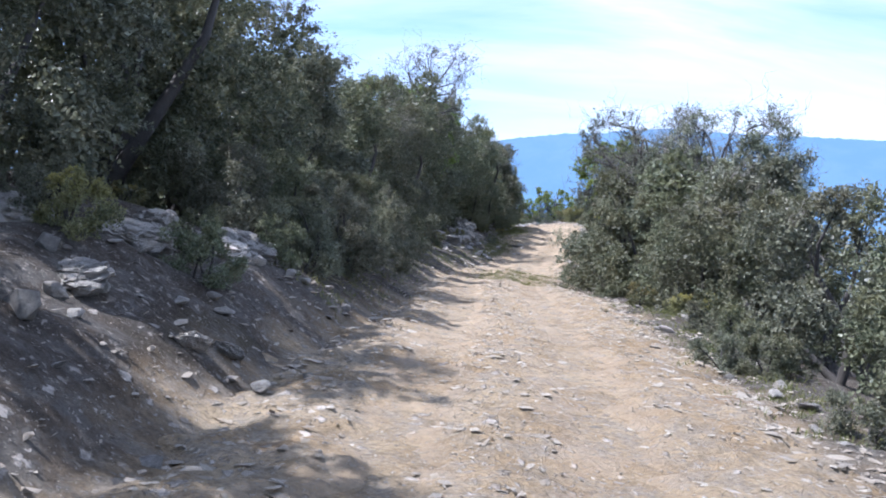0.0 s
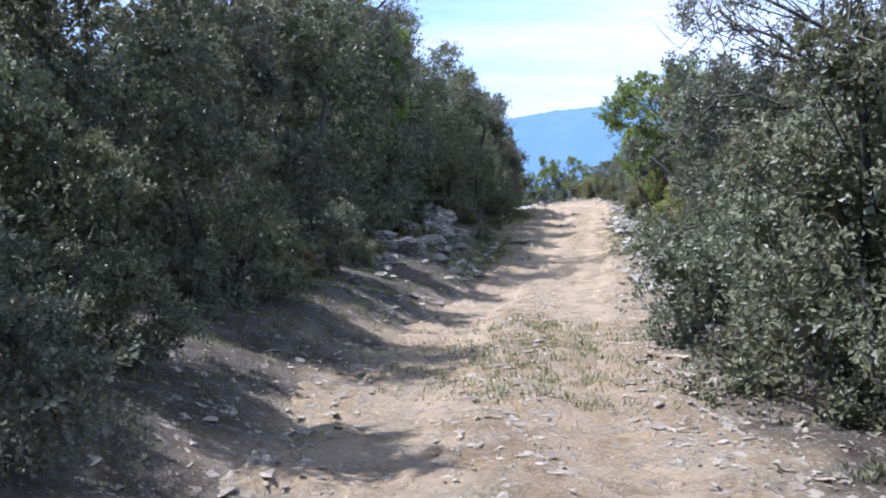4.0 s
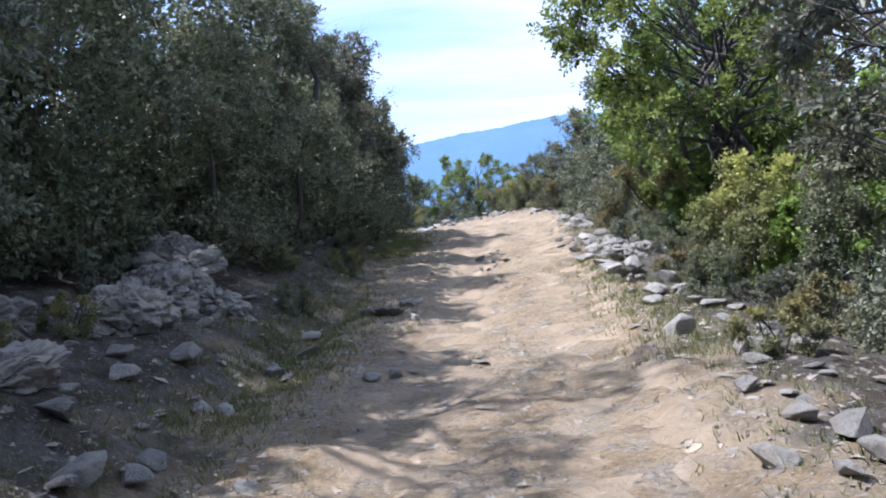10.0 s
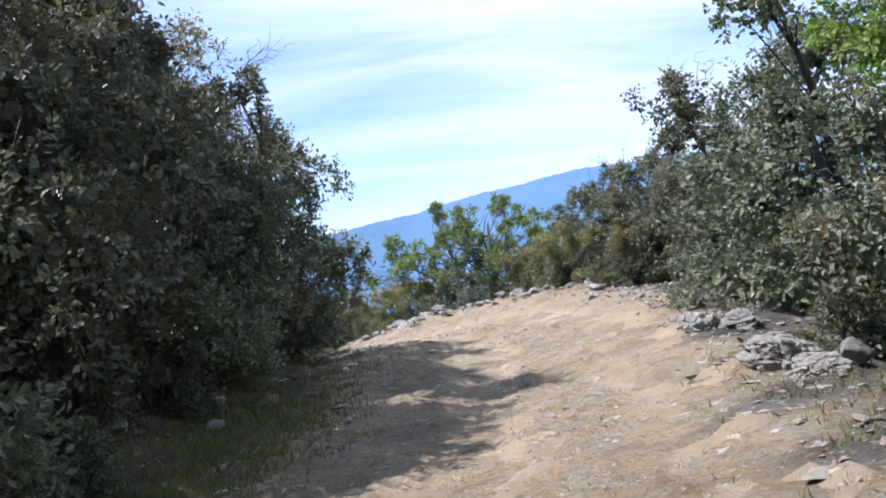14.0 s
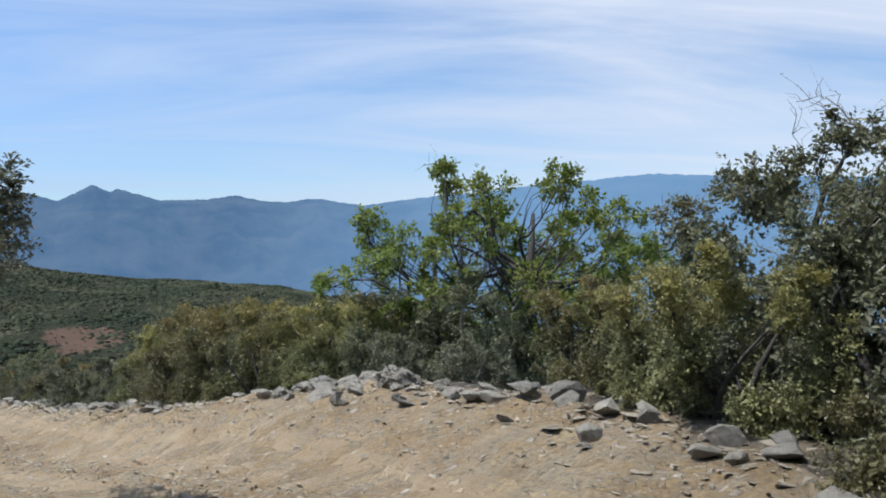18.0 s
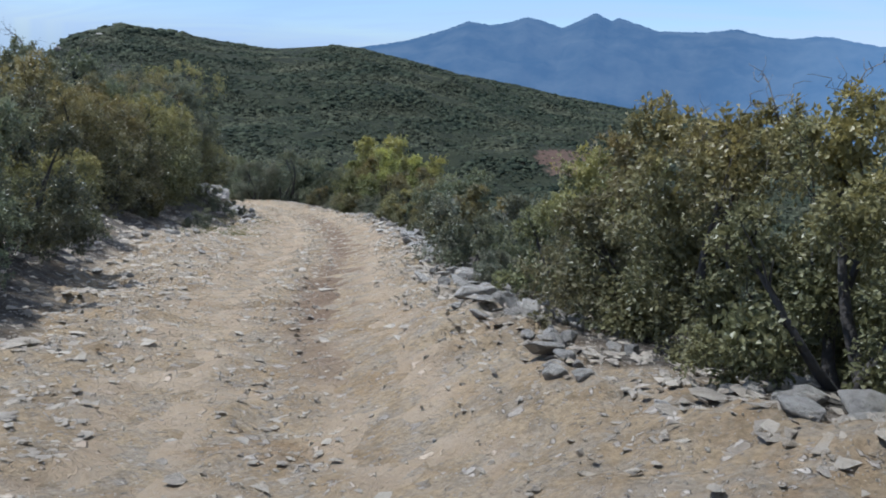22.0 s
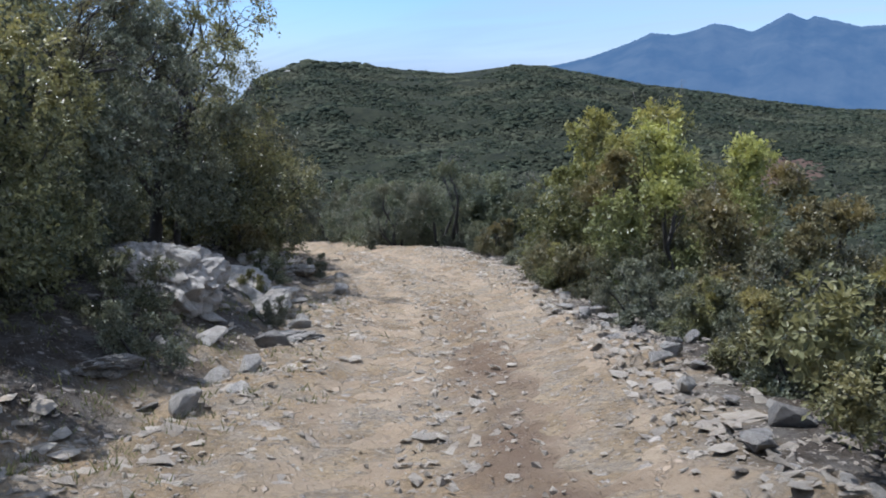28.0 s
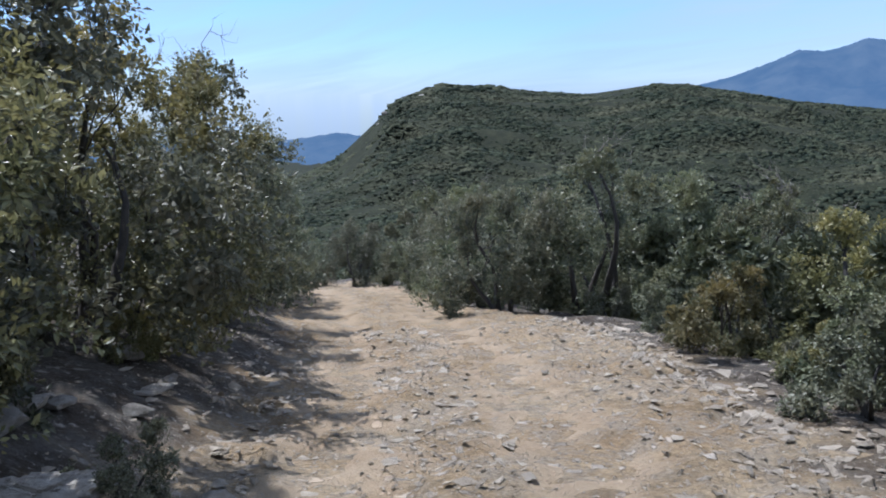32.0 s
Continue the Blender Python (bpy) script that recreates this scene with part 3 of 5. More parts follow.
mz = -330 + (top + 330) * tt_ * (1 - 0.36 * spur * (1 - tt_)) + 14 * wobble(mx, my, 190, 4, 11) * (0.3 + tt_) * (1 - 0.9 * tt_ ** 3) + 2.2 * wobble(AZ * 30, RR, 17, 2, 12) * tt_ + 3.6 * np.abs(wobble(AZ * 30, RR * 0.02, 26, 4, 17)) * tt_ ** 4
mz = np.where(RR > 4410, mz - (RR - 4400) * 0.9, mz)
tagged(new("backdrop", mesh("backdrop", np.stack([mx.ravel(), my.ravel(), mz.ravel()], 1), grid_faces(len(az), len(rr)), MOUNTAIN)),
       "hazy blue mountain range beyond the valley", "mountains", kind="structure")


# ---- plants ----
rng = np.random.default_rng(7)


def unit(n, r=rng):
    v = r.normal(size=(n, 3))
    return v / np.linalg.norm(v, axis=1)[:, None]


def leaf_quads(pos, out, length, width, face=0.75, r=rng):
    """One folded leaf at each place, its upper face turned about the way out."""
    n = len(pos)
    o = out / (np.linalg.norm(out, axis=1)[:, None] + 1e-9)
    up = face * (o + (0, 0, 0.25)) + 0.75 * unit(n, r)
    up /= np.linalg.norm(up, axis=1)[:, None]
    d = unit(n, r) + 0.5 * o
    d -= up * (d * up).sum(1)[:, None]
    d /= np.linalg.norm(d, axis=1)[:, None] + 1e-9
    side = np.cross(d, up)
    k = r.uniform(0.65, 1.35, (n, 1))
    L, W = length * k, width * k
    v = np.stack([pos, pos + d * L * 0.45 + side * W * 0.5 + up * W * 0.18, pos + d * L, pos + d * L * 0.45 - side * W * 0.5 + up * W * 0.18], 1)
    return v.reshape(-1, 3), np.arange(4 * n).reshape(-1, 4)


def tube(points, radii, sides=6):
    """A tapered, bent limb."""
    p = np.array(points, float)
    verts, faces = [], []
    for i in range(len(p)):
        d = p[min(i + 1, len(p) - 1)] - p[max(i - 1, 0)]
        d /= np.linalg.norm(d) + 1e-9
        a = np.cross(d, (0.31, 0.94, 0.12))
        a /= np.linalg.norm(a) + 1e-9
        b = np.cross(d, a)
        for k in range(sides):
            t = 2 * math.pi * k / sides
            verts.append(p[i] + radii[i] * (a * math.cos(t) + b * math.sin(t)))
    for i in range(len(p) - 1):
        for k in range(sides):
            q = (k + 1) % sides
            faces.append([i * sides + k, i * sides + q, (i + 1) * sides + q, (i + 1) * sides + k])
    faces.append(list(range((len(p) - 1) * sides, len(p) * sides)))
    return [tuple(v) for v in verts], faces


def joined(pieces):
    verts, faces = [], []
    for v, f in pieces:
        k = len(verts)
        verts += [tuple(q) for q in v]
        faces += [[i + k for i in g] for g in f]
    return verts, faces


def limb_line(a, b, r, bend=0.18, n=6):
    a, b = np.array(a, float), np.array(b, float)
    L = np.linalg.norm(b - a)
    o1, o2 = r.normal(size=3) * bend * L * 0.5, r.normal(size=3) * bend * L * 0.25
    t = np.linspace(0, 1, n)[:, None]
    return a + (b - a) * t + o1 * np.sin(math.pi * t) + o2 * np.sin(2 * math.pi * t)


def twigs(tips, r, count, length, thick):
    """Bare twigs that fork outwards."""
    pieces = []
    for _ in range(count):
        c = tips[r.integers(len(tips))]
        d = unit(1, r)[0] * (1, 1, 0.7) + (0, 0, 0.6)
        d /= np.linalg.norm(d)
        e = c + d * length * r.uniform(0.5, 1.1)
        ln = limb_line(c, e, r, 0.5, 5)
        pieces.append(tube(ln, np.linspace(thick, thick * 0.25, 5), 3))
        for _ in range(5):
            q = ln[r.integers(1, 5)]
            e2 = q + (d + 0.9 * unit(1, r)[0]) * length * r.uniform(0.2, 0.45)
            pieces.append(tube(limb_line(q, e2, r, 0.4, 4), np.linspace(thick * 0.5, thick * 0.15, 4), 3))
    return joined(pieces)


def sprays(c, rad, subs, per, r, flat=0.9, lift=0.25):
    """Leafy sprays in two tiers: each lobe of the crown carries smaller clumps, each clump short twigs. Gives the clumps, the twigs' clump, way and length."""
    mid = c.mean(0)
    out = (c - mid) / (np.linalg.norm(c - mid, axis=1)[:, None] + 1e-6)
    k = np.repeat(np.arange(len(c)), subs)
    d = unit(len(k), r) + 0.55 * out[k] + (0, 0, lift)
    d /= np.linalg.norm(d, axis=1)[:, None]
    clump = c[k] + d * (rad[k] * r.uniform(0.45, 0.86, len(k)))[:, None] * (1, 1, flat)
    j = np.repeat(np.arange(len(k)), per)
    way = unit(len(j), r) + 0.75 * d[j] + (0, 0, 0.18)
    way /= np.linalg.norm(way, axis=1)[:, None]
    return clump, k, j, way, rad[k][j] * r.uniform(0.22, 0.52, len(j))


def spray_leaves(base, way, long, count, leaf, wide, r, tuft=0.0):
    """Leaves along the outer part of each twig, set round it and turned to the light; with tuft they crowd at the tip."""
    n = len(base)
    k = np.repeat(np.arange(n), count)
    at = r.uniform(0.15 + 0.6 * tuft, 1.05, len(k))
    round_ = np.cross(way[k], unit(len(k), r))
    round_ /= np.linalg.norm(round_, axis=1)[:, None] + 1e-9
    pos = base[k] + way[k] * (long[k] * at)[:, None] + round_ * (leaf * r.uniform(0, 0.7, len(k)))[:, None]
    pos[:, 2] -= 0.06 * long[k] * at ** 2
    pos[:, 2] = np.maximum(pos[:, 2], 0.02)
    d = 0.75 * way[k] + round_ + 0.25 * unit(len(k), r)
    d /= np.linalg.norm(d, axis=1)[:, None]
    up = 0.5 * way[k] + (0, 0, 0.55) + 0.6 * unit(len(k), r)
    up -= d * (d * up).sum(1)[:, None]
    up /= np.linalg.norm(up, axis=1)[:, None] + 1e-9
    side = np.cross(d, up)
    size = r.uniform(0.6, 1.35, (len(k), 1))
    L, W = leaf * size, wide * size
    v = np.stack([pos, pos + d * L * 0.5 + side * W * 0.5 + up * W * 0.15, pos + d * L - up * L * 0.08, pos + d * L * 0.5 - side * W * 0.5 + up * W * 0.15], 1)
    return v.reshape(-1, 3), np.arange(4 * len(k)).reshape(-1, 4)


def thin_twigs(base, way, long, thick):
    """Straight three-sided twigs, one mesh."""
    a = np.cross(way, (0.31, 0.94, 0.12))
    a /= np.linalg.norm(a, axis=1)[:, None] + 1e-9
    b = np.cross(way, a)
    tip = base + way * long[:, None]
    v = np.concatenate([np.stack([base + thick * (a * math.cos(q) + b * math.sin(q)) for q in (0, 2.09, 4.19)], 1), tip[:, None]], 1).reshape(-1, 3)
    o = 4 * np.arange(len(base))[:, None]
    return v, np.concatenate([o + (0, 1, 3), o + (1, 2, 3), o + (2, 0, 3)])


def inner_leaves(c, rad, count, leaf, lo, hi, r):
    """The crown's shaded inside."""
    w, d = r.choice(len(c), count, p=rad ** 2 / (rad ** 2).sum()), unit(count, r)
    p = c[w] + d * (rad[w] * r.uniform(lo, hi, count))[:, None]
    return leaf_quads(np.maximum(p, (-9, -9, 0.03)), d, leaf, leaf * 0.75, 0.5, r)


def foliage(sets, mat):
    v, f, k = [], [], 0
    for a, b in sets:
        v.append(a)
        f += (b + k).tolist()
        k += len(a)
    return mesh("crown", np.vstack(v), f, mat, False)


def shrub(seed, height, width, leaves, leaf, mat, label, name="shrub", lobes=15, skirt=0.07, inner=0.11, bare=0, stems=4, category="shrub", ragged=0.35, over=0.0):
    """An evergreen shrub: stems, a crown of leafy lobes down to the ground, some bare twigs. Stands at the origin. over: how far the crown's upper half hangs out along +x."""
    r = np.random.default_rng(seed)
    root = thing(name, label, category)
    c, rad = [], []
    for i in range(lobes):
        h = skirt + (0.86 - skirt) * ((i + 0.5) / lobes) ** 1.2
        ring = math.sqrt(max(0.05, 1 - (h * 1.08 - 0.30) ** 2 / 0.52)) * 0.36
        t = i * 2.399 + r.uniform(-0.5, 0.5)
        q = ring * r.uniform(0.45, 1.15 + 0.25 * ragged)
        c.append((math.cos(t) * q * width + over * max(0, h - 0.25), math.sin(t) * q * width, h * height * r.uniform(0.94, 1.06)))
        rad.append(r.uniform(0.13, 0.25) * (0.55 * width + 0.45 * height) * (1.1 - 0.35 * h))
    c, rad = np.array(c), np.array(rad)
    subs = 9
    per = 6
    clump, of, j, way, long = sprays(c, rad, subs, per, r)
    far = r.uniform(size=len(long)) > 0.93
    long = long * np.where(far, 1 + 1.6 * ragged, 1.0)
    for i in range(stems):
        t = 6.28 * i / stems + r.uniform(-0.5, 0.5)
        goal = r.integers(lobes // 2, lobes)
        ln = limb_line((math.cos(t) * 0.12 * width * 0.5, math.sin(t) * 0.12 * width * 0.5, -0.15), c[goal], r, 0.14, 7)
        pieces = [tube(ln, np.linspace(0.022 * height + 0.01, 0.012, 7), 6)]
        for e in clump[of == goal][::2]:
            pieces.append(tube(limb_line(ln[r.integers(4, 7)], e, r, 0.2, 4), np.linspace(0.012, 0.005, 4), 3))
        part("stem", mesh("stem", *joined(pieces), BARK), root)
    count = max(4, leaves // len(j))
    sets = [spray_leaves(clump[j], way, long, count, leaf, leaf * 0.56, r),
            inner_leaves(c, rad, leaves // 3, inner, 0.30, 0.72, r), inner_leaves(c, rad, leaves // 9, 1.9 * leaf, 0.0, 0.40, r)]
    part("crown", foliage(sets, mat), root)
    pick = r.uniform(size=len(j)) < 0.35
    v, f = thin_twigs(clump[j][pick], way[pick], long[pick] * 0.9, 0.004)
    part("brushwood", mesh("brushwood", v, f, BARK, False), root, "fine leafy twigs")["kind"] = "stuff"
    if bare:
        tips = c + np.array([0, 0, 1]) * rad[:, None] * 0.5
        part("deadwood", mesh("deadwood", *twigs(tips[lobes // 2:], r, bare, 0.15 * height, 0.008), TWIG), root, "bare grey twigs above the leaves")["kind"] = "stuff"
    return root


def tree(seed, height, spread_, trunk_r, leaves, leaf, mat, label, clumps=16, lean=(0, 0), bare=10, low=0.4, clump_r=0.2, name="tree", spike=0.0, tuft=0.7):
    """A small open-crowned tree: tapered trunk, limbs that fork three times, tufts of leaves at the twigs' ends with gaps between."""
    r = np.random.default_rng(seed)
    root = thing(name, label, "tree")
    fork = np.array([lean[0] * 0.4, lean[1] * 0.4, height * low])
    ln = limb_line((0, 0, -0.2), fork, r, 0.10, 7)
    part("trunk", mesh("trunk", *tube(ln, np.linspace(trunk_r * 1.25, trunk_r * 0.75, 7), 9), BARK), root)
    ends = []
    for i in range(clumps):
        t = i * 2.399 + r.uniform(-0.4, 0.4)
        h = height * (low + 0.12 + (0.88 - low) * ((i + 0.5) / clumps) ** 0.8)
        q = spread_ * 0.5 * math.sqrt(max(0.1, 1 - ((h / height - 0.62) / 0.5) ** 2)) * r.uniform(0.55, 1.1)
        ends.append(np.array([math.cos(t) * q + lean[0] * h / height, math.sin(t) * q + lean[1] * h / height, h]))
    ends = np.array(ends)
    rad = clump_r * height * r.uniform(0.6, 1.1, clumps)
    clump, of, j, way, long = sprays(ends, rad, 8, 6, r, 0.8, 0.3)
    long = long * 1.35
    for k in range(0, clumps, 3):
        goal = ends[k:k + 3].mean(0)
        mid = fork + (goal - fork) * 0.5 + (0, 0, 0.05 * height)
        a = limb_line(fork - (0, 0, r.uniform(0, 0.12) * height), mid, r, 0.26, 6)
        pieces = [tube(a, np.linspace(trunk_r * 0.6, trunk_r * 0.34, 6), 7)]
        for i in range(k, min(k + 3, clumps)):
            arm = limb_line(a[-1], ends[i], r, 0.28, 7)
            pieces.append(tube(arm, np.linspace(trunk_r * 0.32, trunk_r * 0.10, 7), 5))
            for e in clump[of == i]:
                pieces.append(tube(limb_line(arm[r.integers(3, 7)], e, r, 0.25, 4), np.linspace(trunk_r * 0.10, trunk_r * 0.035, 4), 3))
        part("limb", mesh("limb", *joined(pieces), BARK), root)
    if spike:
        a = limb_line(fork, fork + (0.1, 0, height * spike), r, 0.05, 6)
        part("limb", mesh("limb", *tube(a, np.linspace(trunk_r * 0.7, trunk_r * 0.3, 6), 7), BARK), root, "dead broken leader")
    part("deadwood", mesh("deadwood", *twigs(ends, r, max(bare, 4), 0.16 * height, 0.011), TWIG), root)["kind"] = "stuff"
    v, f = thin_twigs(clump[j], way, long, 0.006)
    part("brushwood", mesh("brushwood", v, f, BARK, False), root)["kind"] = "stuff"
    part("crown", foliage([spray_leaves(clump[j], way, long, max(4, leaves // len(j)), leaf, leaf * 0.6, r, tuft)], mat), root)
    return root


def place(proto, x, y, turn=0.0, size=1.0, tall=1.0, sink=0.05, label="", group=""):
    z = land1(x, y) - sink
    ob = copy_thing(proto, Matrix.LocRotScale((x, y, z), Euler((0, 0, radians(turn))), (size, size, size * tall)))
    return tagged(ob, label, group=group)


def dispose(proto):
    for o in (*proto.children_recursive, proto):
        bpy.data.objects.remove(o)



def scatter(protos, s0, s1, u0, u1, step, lo, hi, seed, sink=0.06):
    """Plants protos over a stretch of the track's side, jittered."""
    r = np.random.default_rng(seed)
    s = s0
    while s < s1:
        u = u0
        while u < u1:
            x, y = track_point(s + r.uniform(-0.45, 0.45) * step, u + r.uniform(-0.4, 0.4) * step)
            place(protos[r.integers(len(protos))], x, y, r.uniform(0, 360), r.uniform(lo, hi), r.uniform(0.85, 1.15), sink)
            u += step
        s += step


def row(protos, spec, turn=47, over=False):
    """Plants along the track: station, offset, which, size. over: turned so that the crown hangs out over the track."""
    for s, u, k, size in spec:
        a, b = track_point(s, u), track_point(s, u + 1)
        facing = math.degrees(math.atan2(b[1] - a[1], b[0] - a[0])) + 25 * math.sin(s * 1.7)
        place(protos[k], *a, facing if over else s * turn, size)


OAK_LABEL = "dense dark evergreen oak shrub beside the dirt track"
oak = [shrub(11, 3.2, 3.2, 17000, 0.054, LEAF_OAK, OAK_LABEL, bare=7, inner=0.06), shrub(12, 3.4, 3.0, 17000, 0.052, LEAF_OAK, "dark evergreen oak shrub with dry twigs at its top", bare=18, ragged=0.5, inner=0.06),
       shrub(13, 3.0, 3.4, 17000, 0.054, LEAF_GREY, "grey-green evergreen shrub beside the dirt track", bare=10, inner=0.06)]
tall_oak = [shrub(21, 5.6, 4.2, 38000, 0.062, LEAF_OAK, "tall dark evergreen oak overhanging the track", "oak_tree", 20, 0.08, 0.085, 16, 5, "tree", 0.4, 1.3),
            shrub(22, 6.0, 4.4, 38000, 0.062, LEAF_OAK, "tall dark evergreen oak with bare twigs at its top", "oak_tree", 22, 0.10, 0.085, 30, 5, "tree", 0.5, 1.2),
            shrub(23, 5.2, 4.0, 38000, 0.060, LEAF_GREY, "tall grey-green evergreen oak", "oak_tree", 20, 0.08, 0.085, 20, 5, "tree", 0.5, 1.0)]
back_oak = [shrub(26, 5.6, 4.2, 9000, 0.12, LEAF_OAK, "tall dark evergreen oak in the thicket", "oak_tree", 18, 0.06, 0.2, 10, 3, "tree"),
            shrub(27, 6.0, 4.4, 9000, 0.12, LEAF_GREY, "tall grey-green oak in the thicket", "oak_tree", 18, 0.08, 0.2, 16, 3, "tree", 0.5)]
back_shrub = [shrub(28, 3.2, 3.3, 10000, 0.08, LEAF_OAK, "dark evergreen shrub in the thicket behind", bare=8),
              shrub(29, 3.3, 3.1, 10000, 0.08, LEAF_GREY, "grey-green shrub in the thicket behind", bare=8)]
yellow = [shrub(31, 2.7, 2.9, 17000, 0.052, LEAF_YELLOW, "rounded yellow-green shrub in new leaf", bare=3, inner=0.055),
          shrub(32, 2.4, 2.7, 17000, 0.050, LEAF_MIXED, "olive-green shrub with pale leaf tips", bare=5, inner=0.055)]
olive = [shrub(36, 3.0, 3.4, 18000, 0.052, LEAF_MIXED, "broad olive-green shrub with yellowish tips", bare=4, ragged=0.4, lobes=19, inner=0.06),
         shrub(37, 2.6, 3.0, 19000, 0.046, LEAF_MIXED, "dense leathery olive-green shrub beside the stones", bare=3, ragged=0.3, lobes=18, inner=0.055)]
green = [shrub(35, 2.4, 2.6, 12000, 0.062, LEAF_BRIGHT, "fresh green deciduous shrub", bare=4, ragged=0.5)]
low = [shrub(41, 1.5, 2.2, 5000, 0.056, LEAF_GREY, "low grey-green heath shrub", bare=5, lobes=10, stems=3, inner=0.065),
       shrub(42, 1.7, 2.0, 5000, 0.056, LEAF_OAK, "low dark green scrub bush", bare=3, lobes=10, stems=3, inner=0.065),
       shrub(43, 1.4, 2.0, 5000, 0.056, LEAF_MIXED, "low olive-green scrub bush", bare=4, lobes=10, stems=3, inner=0.065)]
far_scrub = [shrub(51, 1.8, 2.6, 2700, 0.11, LEAF_SCRUB, "rounded scrub bush on the slope below the track", lobes=10, stems=2, inner=0.12),
             shrub(52, 2.0, 2.4, 2700, 0.11, LEAF_OAK, "dark scrub bush on the slope below the track", lobes=10, stems=2, inner=0.12)]

for x, y, size, k in ((11.3, 71.2, 0.92, 1), (12.8, 71.8, 1.05, 1), (11.2, 73.6, 0.95, 0), (11.7, 69.2, 0.86, 0), (12.1, 67.4, 0.85, 0), (12.9, 69.3, 1.3, 2)):
    place(oak[k], x, y, x * 90, size)
for x, y, size in ((10.0, 70.6, 0.60), (9.9, 71.9, 0.55), (9.3, 73.3, 0.5), (10.7, 68.4, 0.55)):
    place(yellow[1], x, y, x * 70, size)
# first straight, left: a tall wall of evergreen oak above a low bank
row(tall_oak, [(1, -5.8, 1, 1.0), (4.5, -6.4, 0, 1.0), (8, -7.0, 1, 1.1), (11, -6.8, 2, 1.0), (14, -6.4, 0, 1.05), (17.5, -6.2, 1, 1.0), (21, -5.4, 2, 0.92), (24, -4.9, 0, 0.82), (27.5, -5.1, 1, 0.82),
               (31.5, -5.3, 2, 0.85), (35.3, -6.0, 0, 0.95), (39, -6.5, 1, 1.15), (42.6, -6.6, 2, 1.2), (44.8, -7.0, 0, 1.15), (47.8, -6.8, 1, 1.1), (51, -5.6, 1, 1.0), (54.5, -5.2, 0, 1.02), (58, -5.5, 2, 1.0), (60.0, -4.9, 2, 1.05), (61.8, -6.2, 0, 1.1)], over=True)
row(back_oak, [(2, -10, 0, 1.1), (9, -11, 1, 1.1), (15, -9.2, 1, 1.1), (20, -9.0, 0, 1.1), (25, -9.0, 1, 1.05), (30, -9.2, 0, 1.05), (35, -9.4, 1, 1.1), (40, -9.8, 0, 1.15), (45, -10.4, 1, 1.1),
               (50, -9.8, 0, 1.0), (55, -9.2, 1, 0.95), (60, -9.0, 0, 0.9)], 31)
row(oak, [(13.5, -4.2, 2, 0.5), (13.9, -3.1, 2, 0.42), (15.2, -2.9, 2, 0.52), (16.5, -2.75, 2, 0.54), (17.8, -2.65, 2, 0.52), (15.8, -4.0, 0, 0.62), (18.2, -3.9, 2, 0.66), (19.5, -3.2, 0, 0.66), (22, -3.1, 2, 0.66), (25, -3.5, 0, 0.62), (28.5, -3.7, 1, 0.66), (32.5, -4.2, 2, 0.7), (35.2, -5.0, 0, 0.75), (38.2, -6.0, 2, 0.8), (41.2, -6.2, 1, 0.8), (43.2, -5.6, 0, 0.7),
          (49.5, -4.6, 0, 0.9), (52.5, -4.3, 1, 1.0), (55.5, -4.2, 0, 1.1), (58.5, -4.3, 1, 1.2), (61.5, -4.4, 0, 1.15), (64.5, -3.9, 1, 1.15), (63, -4.2, 0, 1.2), (66.6, -3.8, 2, 1.18), (69, -3.9, 0, 1.0), (66.5, -5.8, 2, 1.2), (70.8, -4.5, 0, 0.95), (62.5, -7.0, 1, 1.25), (66, -8.5, 0, 1.1)], 53)
scatter(low, 13, 36, -3.7, -2.5, 1.2, 0.35, 0.62, 101)
scatter(low, 37, 48, -4.8, -3.2, 2.0, 0.25, 0.42, 116)
scatter(low, 49, 66, -3.5, -3.2, 1.5, 0.3, 0.5, 112)
scatter(low, 2, 13, -6.4, -3.4, 1.5, 0.25, 0.5, 102)
# first straight, right
row(oak, [(4, 5.4, 2, 0.85), (7.5, 5.0, 0, 0.85), (10.5, 5.1, 1, 1.02), (13.5, 5.1, 2, 1.05), (16.5, 4.8, 0, 1.03), (19.5, 4.6, 1, 0.95), (22.5, 4.6, 1, 1.12), (25, 4.3, 0, 1.2), (27.5, 3.9, 1, 1.28), (30, 3.6, 2, 1.25),
          (32.5, 3.4, 0, 1.05), (35.5, 4.0, 1, 0.9), (62.6, 4.3, 1, 1.4), (64.4, 4.3, 0, 1.35), (68.6, 6.0, 2, 1.05), (60.4, 4.3, 2, 1.15)], 61)
row(back_shrub, [(61.6, 6.4, 0, 1.5), (20.6, 5.6, 1, 1.3), (23.8, 5.5, 0, 1.4), (27.0, 5.3, 1, 1.45), (6, 8.2, 1, 1.0), (11, 8.2, 0, 1.0), (16, 8.0, 1, 1.05), (21, 7.4, 0, 1.1), (26, 6.8, 1, 1.15), (31, 6.8, 0, 1.15), (37, 7.2, 1, 1.1), (42, 7.6, 0, 1.1), (47, 7.4, 0, 1.1), (52, 7.2, 1, 1.1), (57, 7.6, 1, 1.1),
          (62, 7.8, 0, 1.1), (66, 8.0, 1, 1.0)], 23)
row(oak, [(38.5, 3.8, 2, 0.8), (41.2, 3.9, 0, 0.75), (43.6, 3.8, 2, 0.7), (46.3, 3.7, 0, 0.72)], 29)
row(yellow, [ (49, 3.4, 0, 0.75), (51.2, 3.9, 1, 0.8), (55.5, 3.2, 1, 0.8), (59.8, 3.2, 1, 0.7)], 29)
row(green, [(50.2, 5.8, 0, 1.5), (54.6, 6.0, 0, 1.6), (60.4, 6.4, 0, 1.4), (48, 4.2, 0, 1.0), (53.5, 4.0, 0, 1.0), (57, 4.2, 0, 1.0)], 67)
